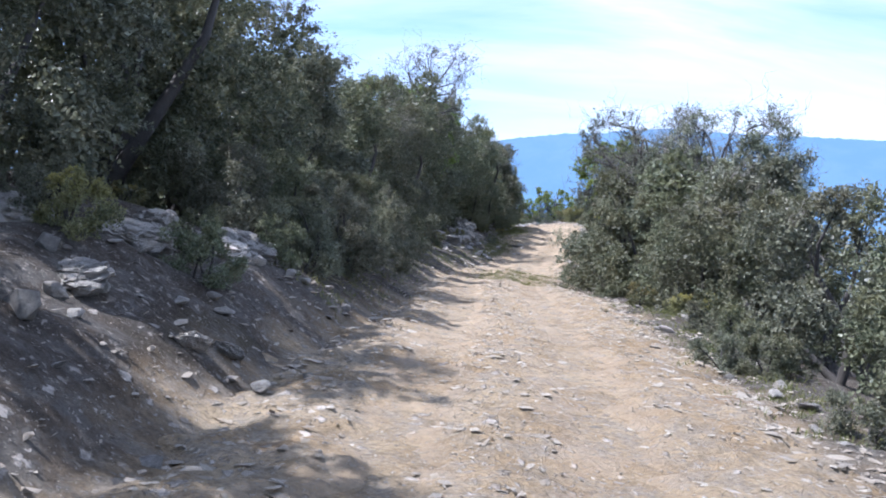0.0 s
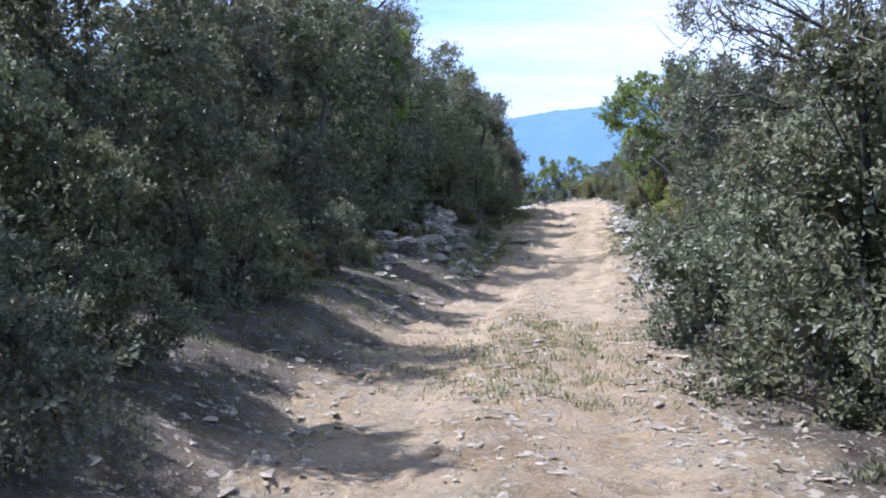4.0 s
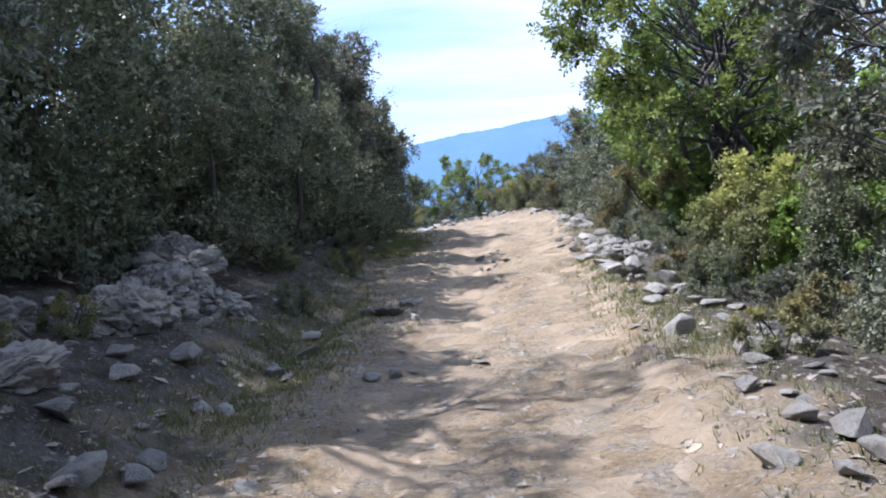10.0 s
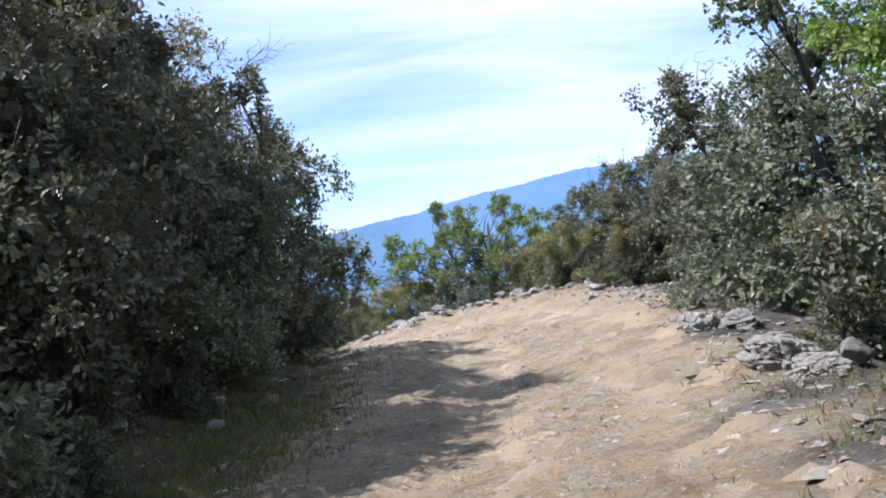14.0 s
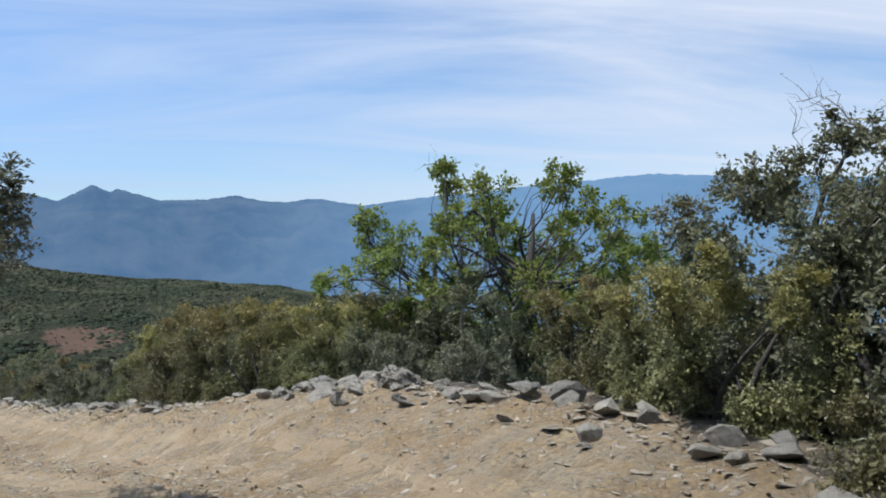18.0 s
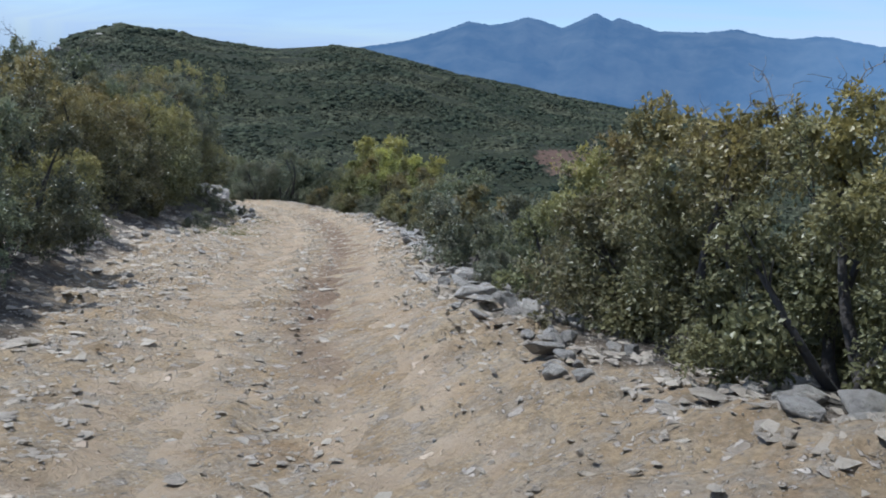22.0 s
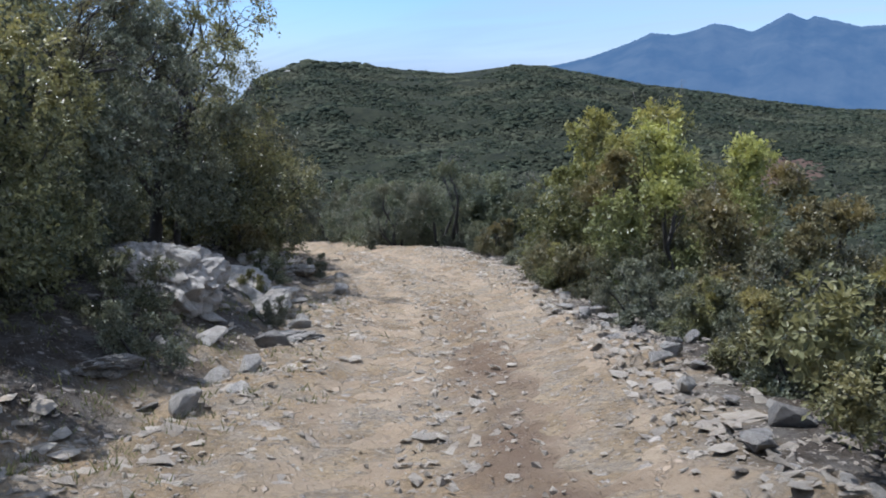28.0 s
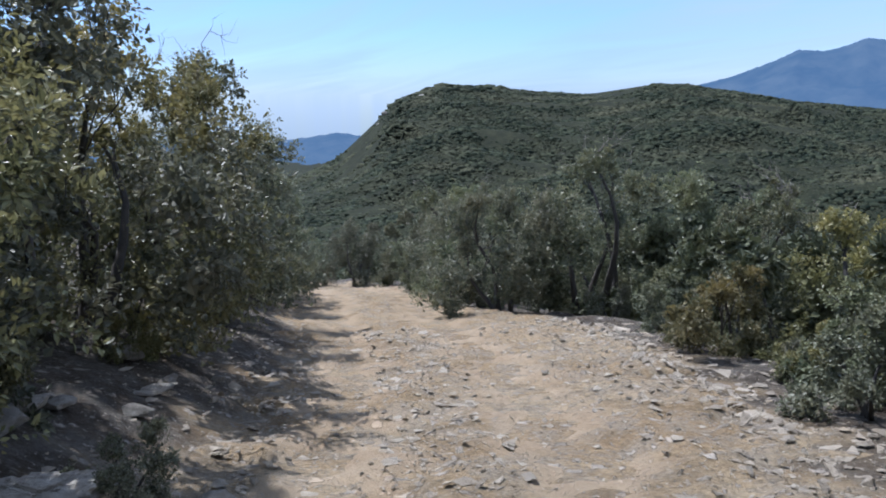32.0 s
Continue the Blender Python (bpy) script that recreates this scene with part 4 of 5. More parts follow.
scatter(low, 5, 21, 3.5, 4.6, 1.5, 0.4, 0.65, 103)
scatter(low, 38, 60, 2.5, 3.0, 1.4, 0.35, 0.55, 104)
# the bend: scrub behind the stones
row(oak, [(70.5, 5.8, 2, 0.75), (73, 5.9, 0, 0.68), (76, 5.5, 1, 0.70), (77.6, 4.9, 2, 0.74), (76, 8.0, 0, 0.8), (80, 7.4, 1, 0.8), (71, 8.6, 1, 0.85), (83.5, 6.6, 0, 0.8), (86.5, 6.4, 2, 0.7)], 71)
row(olive, [(77.4, 3.3, 1, 0.64), (78.6, 3.0, 1, 0.70), (79.9, 2.8, 1, 0.74), (81.3, 2.8, 1, 0.74), (82.8, 2.9, 1, 0.70), (80.4, 4.4, 1, 0.8), (84.6, 3.4, 0, 0.56), (78.0, 4.6, 1, 0.85)], 83)
scatter(back_shrub, 86, 113, 6.6, 8.4, 2.3, 0.45, 0.62, 115)
scatter(low, 73, 79, 4.0, 4.6, 1.3, 0.45, 0.7, 105)
scatter(low, 86, 104, 3.1, 5.8, 1.6, 0.7, 1.0, 106)
scatter(low, 84, 104, 2.5, 2.8, 1.0, 0.3, 0.5, 117)


def slope_scrub(protos, stretches, seed):
    """The countless bushes down the slope, as one mesh."""
    r = np.random.default_rng(seed)
    crowns = []
    for p in protos:
        me = next(c for c in p.children if c.name.startswith("crown")).data
        q = np.empty(len(me.vertices) * 3, np.float32)
        me.vertices.foreach_get("co", q)
        crowns.append((q.reshape(-1, 3), [list(f.vertices) for f in me.polygons]))
    verts, faces, k0 = [], [], 0
    for s0, s1, u0, u1, step, lo, hi in stretches:
        for s in np.arange(s0, s1, step):
            for u in np.arange(u0, u1, step):
                x, y = track_point(s + r.uniform(-0.45, 0.45) * step, u + r.uniform(-0.4, 0.4) * step)
                (q, fs), a, k = crowns[r.integers(len(crowns))], r.uniform(0, 6.28), r.uniform(lo, hi)
                c, d = math.cos(a) * k, math.sin(a) * k
                verts.append(np.column_stack([x + q[:, 0] * c - q[:, 1] * d, y + q[:, 0] * d + q[:, 1] * c, land1(x, y) - 0.2 + q[:, 2] * k * r.uniform(0.85, 1.15)]))
                faces += [[i + k0 for i in f] for f in fs]
                k0 += len(q)
    return np.vstack(verts), faces


tagged(new("scrub", mesh("scrub", *slope_scrub(far_scrub, [(68, 112, 8.6, 21, 2.4, 0.75, 1.05), (112, 150, 5.5, 18, 2.5, 0.9, 1.2)], 107), LEAF_SCRUB, False)),
       "dense grey-green scrub down the slope below the track", "scrub", kind="stuff")
# beyond the bend, left
row(oak, [(82.3, -4.7, 0, 0.66), (84.3, -4.1, 0, 0.72), (86.2, -4.0, 0, 0.74), (84.5, -7.6, 2, 0.75), (88, -7.4, 0, 0.75), (93.5, -8.2, 2, 0.8), (97, -9, 0, 1.05), (101.5, -8, 0, 1.2), (104.3, -5.6, 0, 1.1),
          (107.4, -5.8, 1, 1.15), (105.6, -5.9, 2, 1.15), (109.4, -6.1, 0, 1.1), (108.5, -8.6, 1, 1.3), (111.6, -4.4, 2, 1.1), (115.8, -3.5, 2, 1.15), (120.6, -3.1, 1, 1.1), (123.0, -3.1, 2, 1.0),
          (114, -7.2, 0, 1.15), (118, -6.6, 1, 1.15), (125.6, -3.0, 0, 0.95), (128.2, -2.9, 2, 0.95), (131, -3.0, 1, 0.95), (134, -3.0, 0, 0.9), (122, -6.2, 0, 1.2)], 37)
row(olive, [(113.6, -3.6, 0, 1.1), (118.2, -3.3, 0, 1.1), (96.8, -6.0, 0, 0.95), (98.8, -5.4, 0, 1.0), (101, -4.9, 0, 1.02), (103.2, -4.5, 0, 0.95), (95.0, -7.4, 0, 0.88), (100.2, -7.4, 0, 1.18)], 43)
row(yellow, [(91, -7.0, 0, 0.8), (94.5, -9.4, 0, 1.0), (87.4, -3.9, 1, 0.40), (91.3, -5.9, 1, 0.6)], 43)
row(olive, [(90.9, -4.6, 1, 0.6), (89.3, -4.6, 1, 0.55)], 43)
scatter(low, 97, 105, -4.6, -3.8, 1.5, 0.4, 0.6, 110)
scatter(low, 110.5, 124, -3.0, -2.4, 1.6, 0.3, 0.5, 109)
row(low, [(98.2, -3.1, 0, 0.42), (102.4, -2.7, 0, 0.42), (103.6, -3.2, 1, 0.5), (105.6, -2.1, 0, 0.26), (113.6, -1.75, 0, 0.36), (107.6, -2.6, 2, 0.3)])
# beyond the bend, right
row(yellow, [(105.0, 3.9, 1, 0.92), (106.9, 3.5, 0, 1.06), (108.8, 3.1, 1, 1.02), (110.6, 3.7, 0, 1.28), (112.4, 4.2, 0, 1.32), (114.8, 4.9, 0, 1.05), (118.4, 5.4, 1, 1.0), (111.8, 5.9, 0, 1.2)], 41)
scatter(low, 99, 110, 2.5, 3.4, 0.9, 0.40, 0.65, 111)
scatter(low, 112, 123, 3.7, 4.1, 1.1, 0.4, 0.7, 113)
scatter(low, 70, 77, 3.9, 4.4, 1.1, 0.4, 0.65, 114)
row(low, [(107, 2.8, 1, 0.6), (109, 2.3, 2, 0.6), (111, 2.6, 1, 0.6), (113.5, 3.5, 2, 0.6), (116.5, 4.0, 1, 0.7)])
row(oak, [(124.6, 2.0, 2, 0.80), (124.9, 3.7, 1, 1.0), (125.2, 5.6, 0, 1.1), (126.8, 1.9, 0, 0.85), (129.4, 1.9, 2, 0.85), (132.5, 2.2, 1, 0.9), (136.5, 2.2, 0, 0.85), (139.5, 1.0, 2, 0.8), (140.5, -1.2, 1, 0.8), (121.6, 5.6, 1, 0.8), (128.5, 5.0, 0, 0.85)], 59)

TREE_LABEL = "small deciduous oak in bright fresh leaf"
oak_a = tree(61, 6.2, 5.0, 0.12, 54000, 0.085, LEAF_BRIGHT, TREE_LABEL + " beside the track", 48, (-0.5, 0.2), 12, 0.25, 0.125, tuft=0.35)
place(oak_a, *track_point(58.8, 4.9), 190, 0.85)
place(oak_a, *track_point(53.0, 4.2), 300, 0.95)
place(oak_a, *track_point(43.8, -8.0), 215, 1.0)
oak_b = tree(62, 4.8, 4.8, 0.125, 15000, 0.085, LEAF_BRIGHT, TREE_LABEL + " with dead branches", 26, (0, 0), 8, 0.20, 0.115, spike=0.66, tuft=0.35)
place(oak_b, 9.2, 78.8, 10, 0.84)
place(oak_b, 7.7, 80.7, 130, 0.85)
place(oak_b, 10.6, 79.6, 250, 0.78)
bare_oak = tree(63, 8.2, 4.4, 0.14, 3600, 0.07, LEAF_GREY, "tall thin oak, nearly bare at its top", 14, (0.3, 0), 60, 0.45, 0.10)
place(bare_oak, *track_point(41.8, -6.0), 40, 1.0)
half_bare = tree(66, 6.4, 4.6, 0.13, 15000, 0.058, LEAF_GREY, "tall oak with a half-bare grey crown above the thicket", 24, (-0.5, 0.1), 150, 0.42, 0.11, tuft=0.1)
place(half_bare, *track_point(30.3, 4.35), 20, 0.9)
place(half_bare, *track_point(27.2, 5.6), 150, 0.92)
place(half_bare, *track_point(32.4, 5.8), 260, 0.75)
thin_oak = tree(64, 5.0, 3.4, 0.11, 15000, 0.065, LEAF_MIXED, "slender evergreen oak with an open crown", 22, (0.5, 0), 18, 0.28, 0.14, tuft=0.1)
place(thin_oak, *track_point(106.8, -5.7), 10, 0.7)
place(thin_oak, *track_point(111.5, -4.6), 100, 0.9)
bend_oak = tree(65, 3.9, 4.4, 0.10, 32000, 0.058, LEAF_GREY, "spreading evergreen oak on the inside of the bend", 20, (0.3, 0.3), 18, 0.30, 0.17, tuft=0.1)
place(bend_oak, *track_point(72.6, -3.9), 20, 0.85, 0.85)
place(bend_oak, *track_point(26.6, 6.0), 200, 1.2)
place(bend_oak, *track_point(44.6, 5.0), 215, 1.15)
place(bend_oak, *track_point(40.4, 4.6), 30, 1.3)
place(thin_oak, *track_point(47.0, 5.0), 30, 1.05)
place(bend_oak, *track_point(29.6, 4.7), 310, 1.15)
place(bend_oak, *track_point(107.8, -5.4), 80, 0.92)
place(oak[2], 2.5, 70.3, 30, 1.0)
place(thin_oak, *track_point(64.6, -4.6), 150, 0.85)
place(thin_oak, *track_point(116, -4.4), 250, 0.9)

for proto in (*oak, *tall_oak, *back_oak, *back_shrub, *yellow, *olive, *green, *low, *far_scrub, oak_a, oak_b, bare_oak, half_bare, thin_oak, bend_oak):
    dispose(proto)


# ---- scrub on the far hill ----
def hill_scrub(count, seed):
    """Rounded, lumpy bushes, thicker in drifts."""
    r = np.random.default_rng(seed)
    a, d = radians(1) * r.uniform(2, 58, count), 60 + 700 * r.uniform(0, 1, count) ** 0.53
    x, y = -np.sin(a) * d, 75 + np.cos(a) * d
    earth = np.exp(-((np.degrees(a) - 20.5) / 4.4) ** 2 - ((d - 440) / 44) ** 2)
    keep = (r.uniform(0, 1, count) > 0.93 * earth) & (np.abs(track_coords(x, y)[1]) > 17) & (wobble(x, y, 26, 4, 20) > r.uniform(-2.4, -0.9, count))
    x, y, a, d = x[keep], y[keep], np.degrees(a[keep]), d[keep]
    n = len(x)
    z = sheet(x, y)
    size = (0.5 + 1.2 * r.uniform(0, 1, n) ** 2.4) * (1 + 0.9 * ((a > 44.6) & (d > 660) & (r.uniform(size=n) > 0.5))) * (0.6 + d / 1100) * np.clip(1 + 0.55 * wobble(x, y, 48, 3, 31), 0.55, 2.0)
    rings = [(1.0, -0.15), (0.85, 0.45)]
    shape = np.array([(w * math.cos(t + 0.6 * i), w * math.sin(t + 0.6 * i), h) for i, (w, h) in enumerate(rings) for t in np.arange(5) * 2 * math.pi / 5] + [(0, 0, 0.72)])
    faces = []
    for k in range(5):
        q = (k + 1) % 5
        faces += [(k, q, 5 + k), (q, 5 + q, 5 + k), (5 + k, 5 + q, 10)]
    m = len(shape)
    lump = r.uniform(0.45, 1.45, (n, m, 1))
    turn = r.uniform(0, 6.28, n)
    c, e = np.cos(turn)[:, None], np.sin(turn)[:, None]
    p = shape[None] * lump * size[:, None, None] * (1, 1, 0.72)
    v = np.stack([p[:, :, 0] * c - p[:, :, 1] * e + x[:, None], p[:, :, 0] * e + p[:, :, 1] * c + y[:, None], p[:, :, 2] + z[:, None]], 2)
    f = np.array(faces)[None] + (m * np.arange(n))[:, None, None]
    return v.reshape(-1, 3), f.reshape(-1, 3)


tagged(new("scrub", mesh("scrub", *hill_scrub(105000, 201), LEAF_HILL, True)), "dark evergreen scrub covering the hillside across the gully", "scrub", kind="stuff")


# ---- rocks ----
def slab(seed, flat, points=15):
    """An angular piece of schist, about 1 across."""
    r = np.random.default_rng(seed)
    bm = bmesh.new()
    for p in unit(points, r) * r.uniform(0.40, 0.55, (points, 1)):
        bm.verts.new((p[0], p[1] * 0.75, p[2] * flat))
    bmesh.ops.convex_hull(bm, input=list(bm.verts))
    bmesh.ops.delete(bm, geom=[v for v in bm.verts if not v.link_faces], context="VERTS")
    bmesh.ops.bevel(bm, geom=list(bm.edges), offset=0.022, segments=1, affect="EDGES", clamp_overlap=True)
    me = bpy.data.meshes.new("rock")
    bm.to_mesh(me)
    bm.free()
    me.materials.append(ROCK if seed % 5 else ROCK_DARK)
    return me


SLABS = [slab(300 + i, 0.30 + 0.08 * (i % 6)) for i in range(14)]


def boulder(seed, rough):
    """A weathered boulder with broken facets, about 1 across."""
    bm = bmesh.new()
    bmesh.ops.create_icosphere(bm, subdivisions=5, radius=0.5)
    o = Vector((seed * 3.1, seed * 1.7, seed))
    for v in bm.verts:
        p = v.co.copy()
        n = noise.fractal(p * 1.9 + o, 0.8, 2.1, 6) * rough * 1.6 - abs(noise.noise(p * 4 + o)) * 0.26 - abs(noise.noise(p * 9 + o)) * 0.14 - abs(noise.noise(p * 21 + o)) * 0.07
        crack = noise.voronoi(p * 3.4 + o)[0]
        n -= 0.16 * max(0.0, 1 - (crack[1] - crack[0]) / 0.12)
        v.co *= 1.08 + n
        v.co.z *= 0.8
    me = bpy.data.meshes.new("boulder")
    bm.to_mesh(me)
    bm.free()
    me.materials.append(ROCK_DARK if seed == 2 else ROCK)
    return me


LAID = {"edging": thing("stone_edging", "loose edging of flat grey schist slabs along the outer verge", "stone edging"),
        "bend": thing("stone_edging", "broken grey slabs heaped along the outer edge of the bend", "stone edging"),
        "bank": thing("rubble_bank", "dark weathered rubble on the shaded bank under the oaks", "rubble")}
for key, (s, u) in (("edging", (90, 1.8)), ("bend", (73, 2.5)), ("bank", (42, -3.7))):
    LAID[key].location = (*track_point(s, u), land1(*track_point(s, u)))
bpy.context.view_layer.update()


def lay_rock(data, name, s, u, size, tilt, r, label, group, tall=1.0, sink=0.3):
    x, y = track_point(s, u)
    ob = new(name, data)
    h = size * tall
    ob.matrix_world = Matrix.LocRotScale((x, y, surface(x, y) + h * (0.38 - sink)), Euler((r.normal() * tilt, r.normal() * tilt, r.uniform(0, 6.28))), (size, size * r.uniform(0.7, 1.1), h))
    if group in LAID:
        m = ob.matrix_world.copy()
        ob.parent = LAID[group]
        ob.matrix_world = m
        return ob
    return tagged(ob, label, "rock", group)


EDGE = "rocks edging the track"
rr_ = np.random.default_rng(400)
for s0, s1, u0, wide, count, lo, hi, label, group in [
        (7, 22, 3.25, 0.30, 24, 0.16, 0.40, "flat pale grey schist stone at the track's edge", EDGE),
        (36, 47, 1.95, 0.32, 44, 0.16, 0.50, "angular grey stone at the track's edge", EDGE),
        (47, 56, 1.70, 0.24, 44, 0.18, 0.58, "angular grey stone at the track's edge", EDGE),
        (56, 67, 1.9, 0.25, 16, 0.18, 0.42, "pale angular stone at the track's edge", EDGE),
        (68, 73, 2.75, 0.36, 30, 0.16, 0.44, "broken grey slab on the outer edge of the bend", "bend"),
        (73, 79, 2.35, 0.30, 50, 0.16, 0.48, "broken grey slab on the outer edge of the bend", "bend"),
        (79, 99, 1.72, 0.17, 150, 0.14, 0.40, "flat slab of grey schist in a loose stone edging", "edging"),
        (80, 98, 2.05, 0.14, 50, 0.16, 0.36, "flat slab of grey schist in a loose stone edging", "edging"),
        (99, 109, 1.72, 0.18, 34, 0.14, 0.36, "flat slab of grey schist in a loose stone edging", "edging"),
        (52.5, 56.5, -0.4, 0.22, 22, 0.08, 0.22, "stone bared in the ridge between the ruts", "rocks in the track"),
        (33, 49, -3.7, 0.95, 130, 0.14, 0.50, "dark weathered stone in the shaded bank", "bank"),
        (52, 66, -3.6, 0.40, 22, 0.18, 0.45, "dark weathered stone in the shaded bank", "rocks in the bank"),
        (3, 14, -3.2, 0.65, 60, 0.12, 0.40, "pale stone at the foot of the bank", "rocks in the bank"),
        (86, 100, -3.7, 0.75, 44, 0.14, 0.38, "flat grey stone on the stony verge", "rocks on the verge"),
        (101, 118, -2.3, 0.45, 40, 0.18, 0.55, "grey ledge stone on the verge", "rocks on the verge")]:
    for i in range(count):
        s = s0 + (s1 - s0) * (i + rr_.uniform(0.1, 0.9)) / count
        lay_rock(SLABS[rr_.integers(len(SLABS))], "stone" if group in LAID else "rock", s, u0 + rr_.normal() * wide, lo + (hi - lo) * rr_.uniform() ** 1.35, 0.22, rr_, label, group, rr_.uniform(0.6, 1.0), 0.22)
BIG = [boulder(1, 0.16), boulder(2, 0.2), boulder(3, 0.14)]
for s, u, size, tall, k in ((104.8, -3.1, 1.3, 0.9, 0), (105.6, -3.9, 1.1, 0.7, 1), (107.6, -2.9, 1.3, 0.14, 2), (108.7, -2.5, 0.9, 0.25, 0), (106.8, -2.4, 0.8, 0.25, 1), (111.4, -2.8, 1.0, 0.45, 2), (74.3, 2.5, 0.6, 0.8, 2), (75.6, 2.3, 0.5, 0.7, 1), (75.0, 2.6, 0.5, 0.75, 0), (76.4, 2.1, 0.4, 0.7, 2), (74.9, 3.0, 0.45, 0.8, 1), (45.7, -4.3, 1.2, 0.85, 0), (39.6, -3.9, 1.0, 0.6, 1), (41.2, -4.7, 1.2, 0.6, 2), (42.6, -3.9, 0.9, 0.6, 0), (43.9, -4.8, 1.2, 0.7, 1), (40.2, -5.8, 1.1, 0.6, 0),
                            (48.6, -4.6, 1.3, 0.9, 1), (46.9, -4.4, 1.2, 0.8, 2), (47.4, -3.8, 0.9, 0.7, 0), (49.6, -5.4, 1.4, 0.9, 2), (92.6, -4.9, 0.9, 0.7, 1), (102.0, -2.8, 0.6, 0.4, 1), (113.2, -2.1, 0.8, 0.4, 0), (12.4, -3.6, 1.0, 0.7, 1),
                            (11.0, -4.2, 0.9, 0.6, 2), (52.9, 2.0, 0.72, 0.75, 1), (52.3, 1.9, 0.6, 0.7, 2), (53.6, 1.85, 0.42, 0.7, 0), (51.9, 2.3, 0.7, 0.75, 0), (52.4, 2.7, 0.7, 0.8, 1), (53.3, 2.5, 0.55, 0.7, 2), (53.0, 1.75, 0.35, 0.8, 0), (5.2, -3.6, 0.8, 0.45, 0), (7.2, -3.4, 0.7, 0.5, 1), (9.3, -3.9, 1.0, 0.5, 2), (8.2, -4.6, 1.0, 0.5, 0), (6.4, -4.6, 0.9, 0.5, 1), (11.2, -3.5, 0.8, 0.5, 2), (7.4, -2.5, 0.42, 0.5, 2), (8.0, -2.35, 0.34, 0.5, 0), (61.4, 1.6, 0.5, 0.75, 0), (61.2, 2.0, 0.5, 0.6, 1), (59.1, 1.8, 0.62, 0.7, 2), (58.5, 1.9, 0.4, 0.8, 0), (104.9, -1.9, 0.9, 0.28, 0), (88.3, 2.0, 0.7, 0.4, 2), (48.9, -1.95, 0.55, 0.35, 1), (49.6, -1.55, 0.4, 0.4, 0)):
    lay_rock(BIG[k], "boulder", s, u, size, 0.15, rr_, "large weathered grey boulder with pale broken faces", "boulders", tall)


# pale ledges in the scrub below the far hill's crest
for az_, dist, size, tall, k in ((49.4, 660, 6, 0.4, 0), (50.6, 655, 5, 0.45, 2), (48.6, 640, 4, 0.4, 1), (51.5, 690, 7, 0.7, 1), (51.9, 680, 6, 0.7, 0)):
    x, y = -math.sin(radians(az_)) * dist, 75 + math.cos(radians(az_)) * dist
    ob = tagged(new("crag_rock", BIG[k]), "weathered rock ledge in the scrub of the far hill", "rock", "rocks of the far crag")
    ob.matrix_world = Matrix.LocRotScale((x, y, float(sheet(x, y)) + 0.1 * size * tall), Euler((0.1, 0.2, az_)), (size, size * 0.8, size * tall))


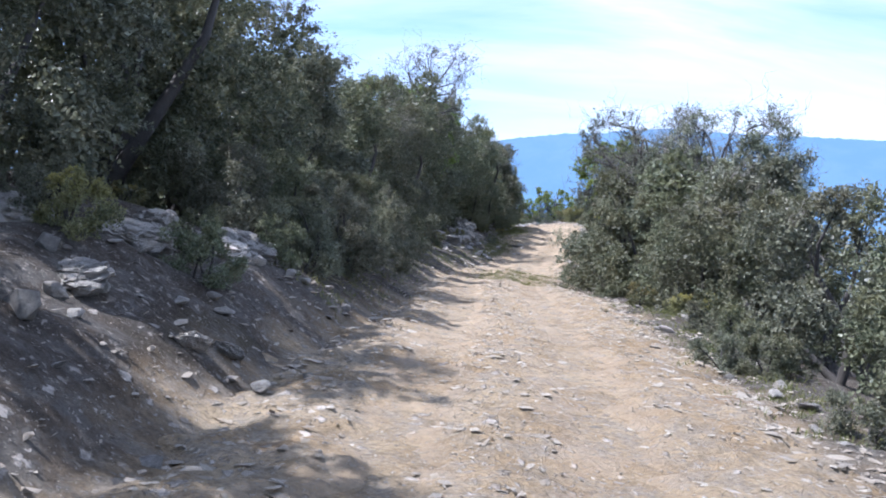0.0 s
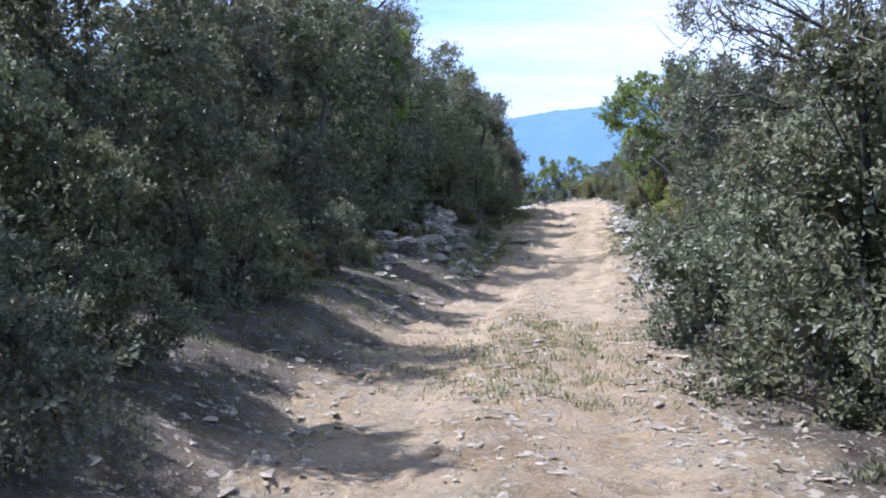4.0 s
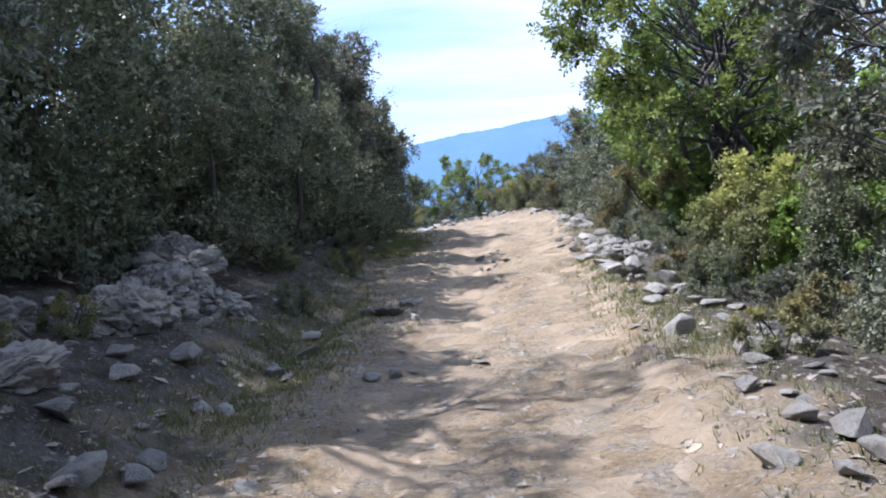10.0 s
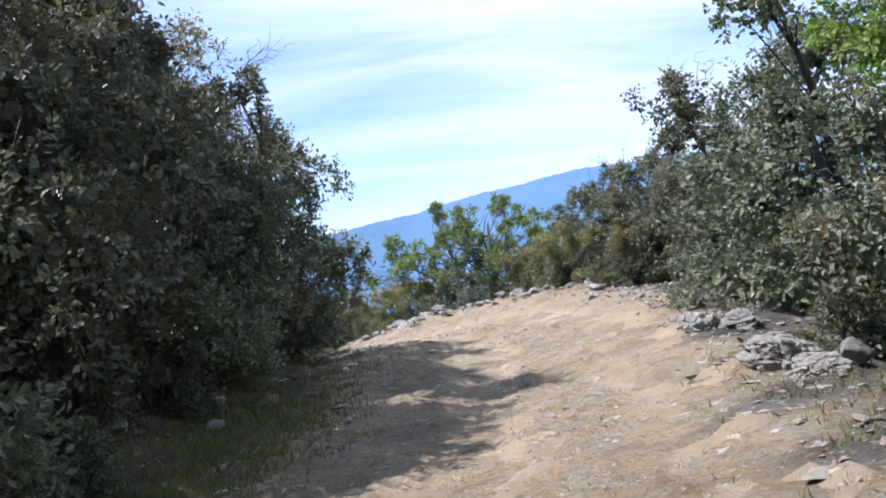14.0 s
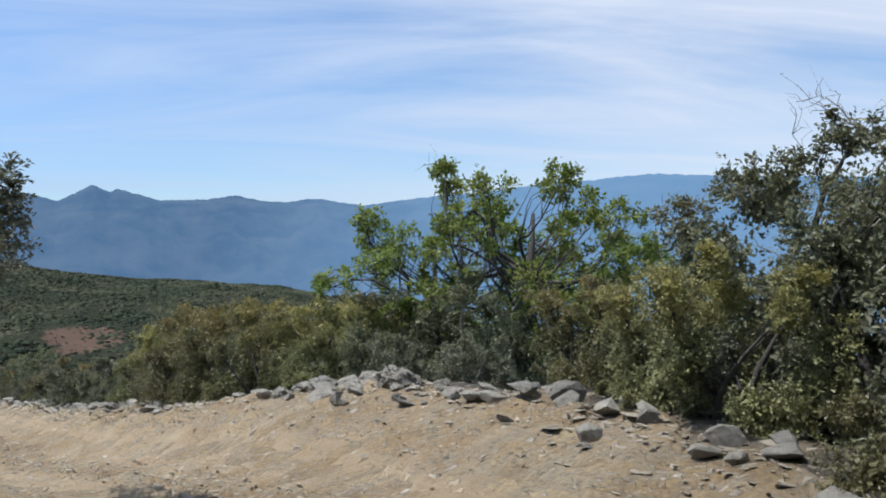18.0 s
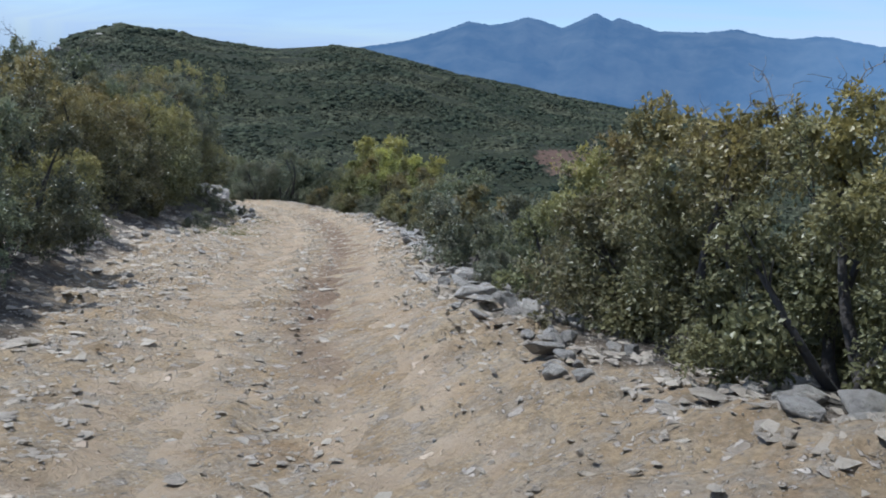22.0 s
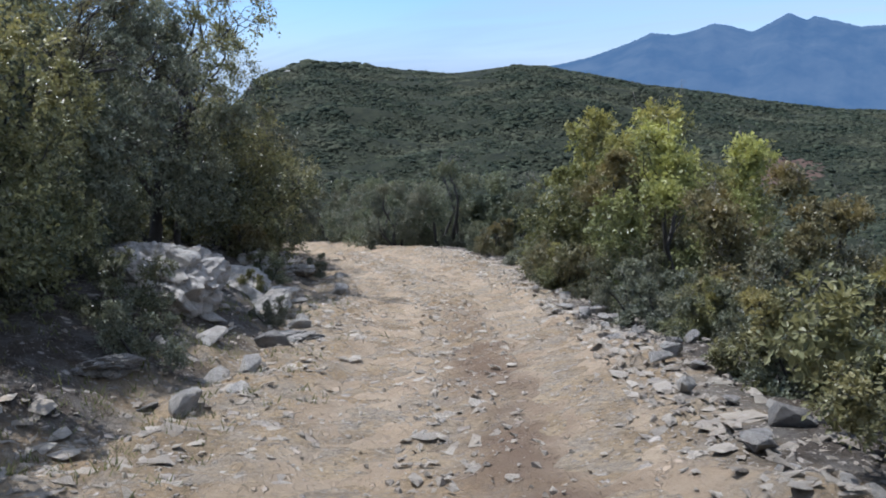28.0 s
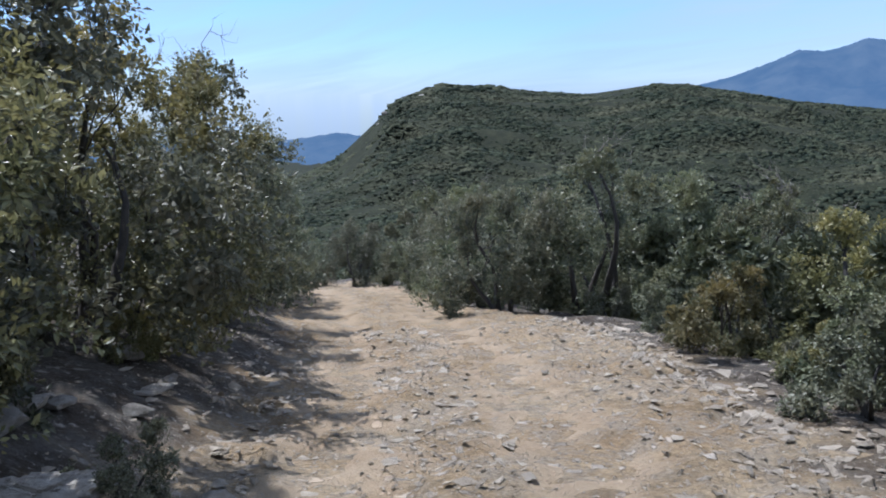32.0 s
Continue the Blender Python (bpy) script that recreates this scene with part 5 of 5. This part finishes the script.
# loose stones on the track, too many to count
def loose_stones(count, seed):
    r = np.random.default_rng(seed)
    shapes = []
    for i in range(8):
        bm = bmesh.new()
        for p in unit(6, r) * 0.5:
            bm.verts.new((p[0], p[1] * 0.7, p[2] * 0.34))
        bmesh.ops.convex_hull(bm, input=list(bm.verts))
        bmesh.ops.delete(bm, geom=[v for v in bm.verts if not v.link_faces], context="VERTS")
        bm.verts.index_update()
        shapes.append((np.array([v.co[:] for v in bm.verts]), [[v.index for v in f.verts] for f in bm.faces]))
        bm.free()
    s = np.where(r.uniform(size=count) < 0.42, r.uniform(0, 62, count), r.uniform(62, 122, count))
    lw, rw = np.interp(s, ST, LEFT_W), np.interp(s, ST, RIGHT_W)
    side = r.uniform(size=count)
    u = np.where(side < 0.42, r.uniform(-1, 1, count) * (lw + rw) / 2 + (rw - lw) / 2,
                 np.where(side < 0.52, r.normal(size=count) * 0.28 - 0.1, np.where(side < 0.77, rw + r.normal(size=count) * 0.42, -lw + 0.5 + r.normal(size=count) * 0.75)))
    xy = np.array([track_point(a, b) for a, b in zip(s, u)])
    z = land(xy[:, 0], xy[:, 1]) + np.maximum(0, track_height(s, u, xy[:, 0], xy[:, 1]))
    size = 0.018 + 0.10 * r.uniform(size=count) ** 4.2
    track_free = sum(np.exp(-((u - c - 0.25 * np.sin(s * 0.13)) / 0.33) ** 2) for c, _, _ in RUTS)
    size = size * np.where(track_free > 0.45, np.where((s > 36) & (s < 68), 0.3, 0.6), np.where((s > 36) & (s < 68) & (np.abs(u) < 1.6), 0.6, 1.0))
    plate = r.uniform(size=count) < np.where((s > 77) & (s < 101) & (u < -1.0), 0.24, np.where(s < 36, 0.17, 0.07)) * (1 - np.minimum(track_free, 1))
    size = np.where(plate, 0.07 + 0.17 * r.uniform(0, 1, count) ** 1.6, size)
    size *= np.where(s > 82, 1.2, 1.0) * np.where((u > rw - 0.3) | (u < 0.3 - lw), 1.35, 1.0)
    verts, faces = [], []
    for i in range(count):
        sv, sf = shapes[i % 8]
        a = r.uniform(0, 6.28)
        c, d = math.cos(a), math.sin(a)
        q = sv * size[i] * ((1, 1, 0.28) if plate[i] else (1, 1, 1))
        k = len(verts)
        t = r.normal() * 0.25
        verts += [(xy[i, 0] + p[0] * c - p[1] * d, xy[i, 1] + p[0] * d + p[1] * c, z[i] + p[2] + p[0] * t * (0.3 if plate[i] else 1.0) + size[i] * (0.0 if plate[i] else 0.10)) for p in q]
        faces += [[j + k for j in f] for f in sf]
    return verts, faces


tagged(new("loose_stones", mesh("loose_stones", *loose_stones(95000, 501), STONE, False)), "loose pale stones and chips strewn over the track", "stones", kind="stuff")


def grass_blades(count, seed):
    r = np.random.default_rng(seed)
    zones = [(26.0, 32.0, 0.1, 0.8), (43, 47, -2.6, 0.3), (46, 50, -2.6, 0.4), (56, 61, -2.7, 0.35), (55, 62, -2.9, 0.4), (44, 52, 1.4, 0.3), (56, 62, -2.6, 0.3), (50, 64, -2.7, 0.35), (40, 63, -2.9, 0.55), (38, 60, 1.75, 0.35), (12, 44, -2.5, 0.35), (12, 44, -3.1, 0.4), (8, 20, 3.3, 0.4), (95, 110, -2.6, 0.6), (62, 70, -3.0, 0.5)]
    base = []
    for i in range(count):
        s0, s1, u, w = zones[i % len(zones)]
        base.append(track_point(r.uniform(s0, s1), u + r.normal() * w))
    base = np.repeat(np.array(base), 9, 0)
    base = base + r.normal(size=base.shape) * 0.05
    z = land(base[:, 0], base[:, 1])
    s, u, _ = track_coords(base[:, 0], base[:, 1])
    z = z + np.maximum(0, track_height(s, u, base[:, 0], base[:, 1]))
    n = len(base)
    p = np.column_stack([base, z - 0.01])
    h = r.uniform(0.03, 0.10, (n, 1))
    lean = r.normal(size=(n, 3)) * (0.5, 0.5, 0) * h + (0, 0, 1) * h
    side = unit(n, r) * (1, 1, 0) * 0.006
    v = np.stack([p - side, p + side, p + lean * 0.6 + side * 0.7, p + lean], 1).reshape(-1, 3)
    return v, np.arange(4 * n).reshape(-1, 4)


tagged(new("grass", mesh("grass", *grass_blades(8600, 601), GRASS, False)), "short dry and green grass on the track's verges", "grass", kind="stuff")
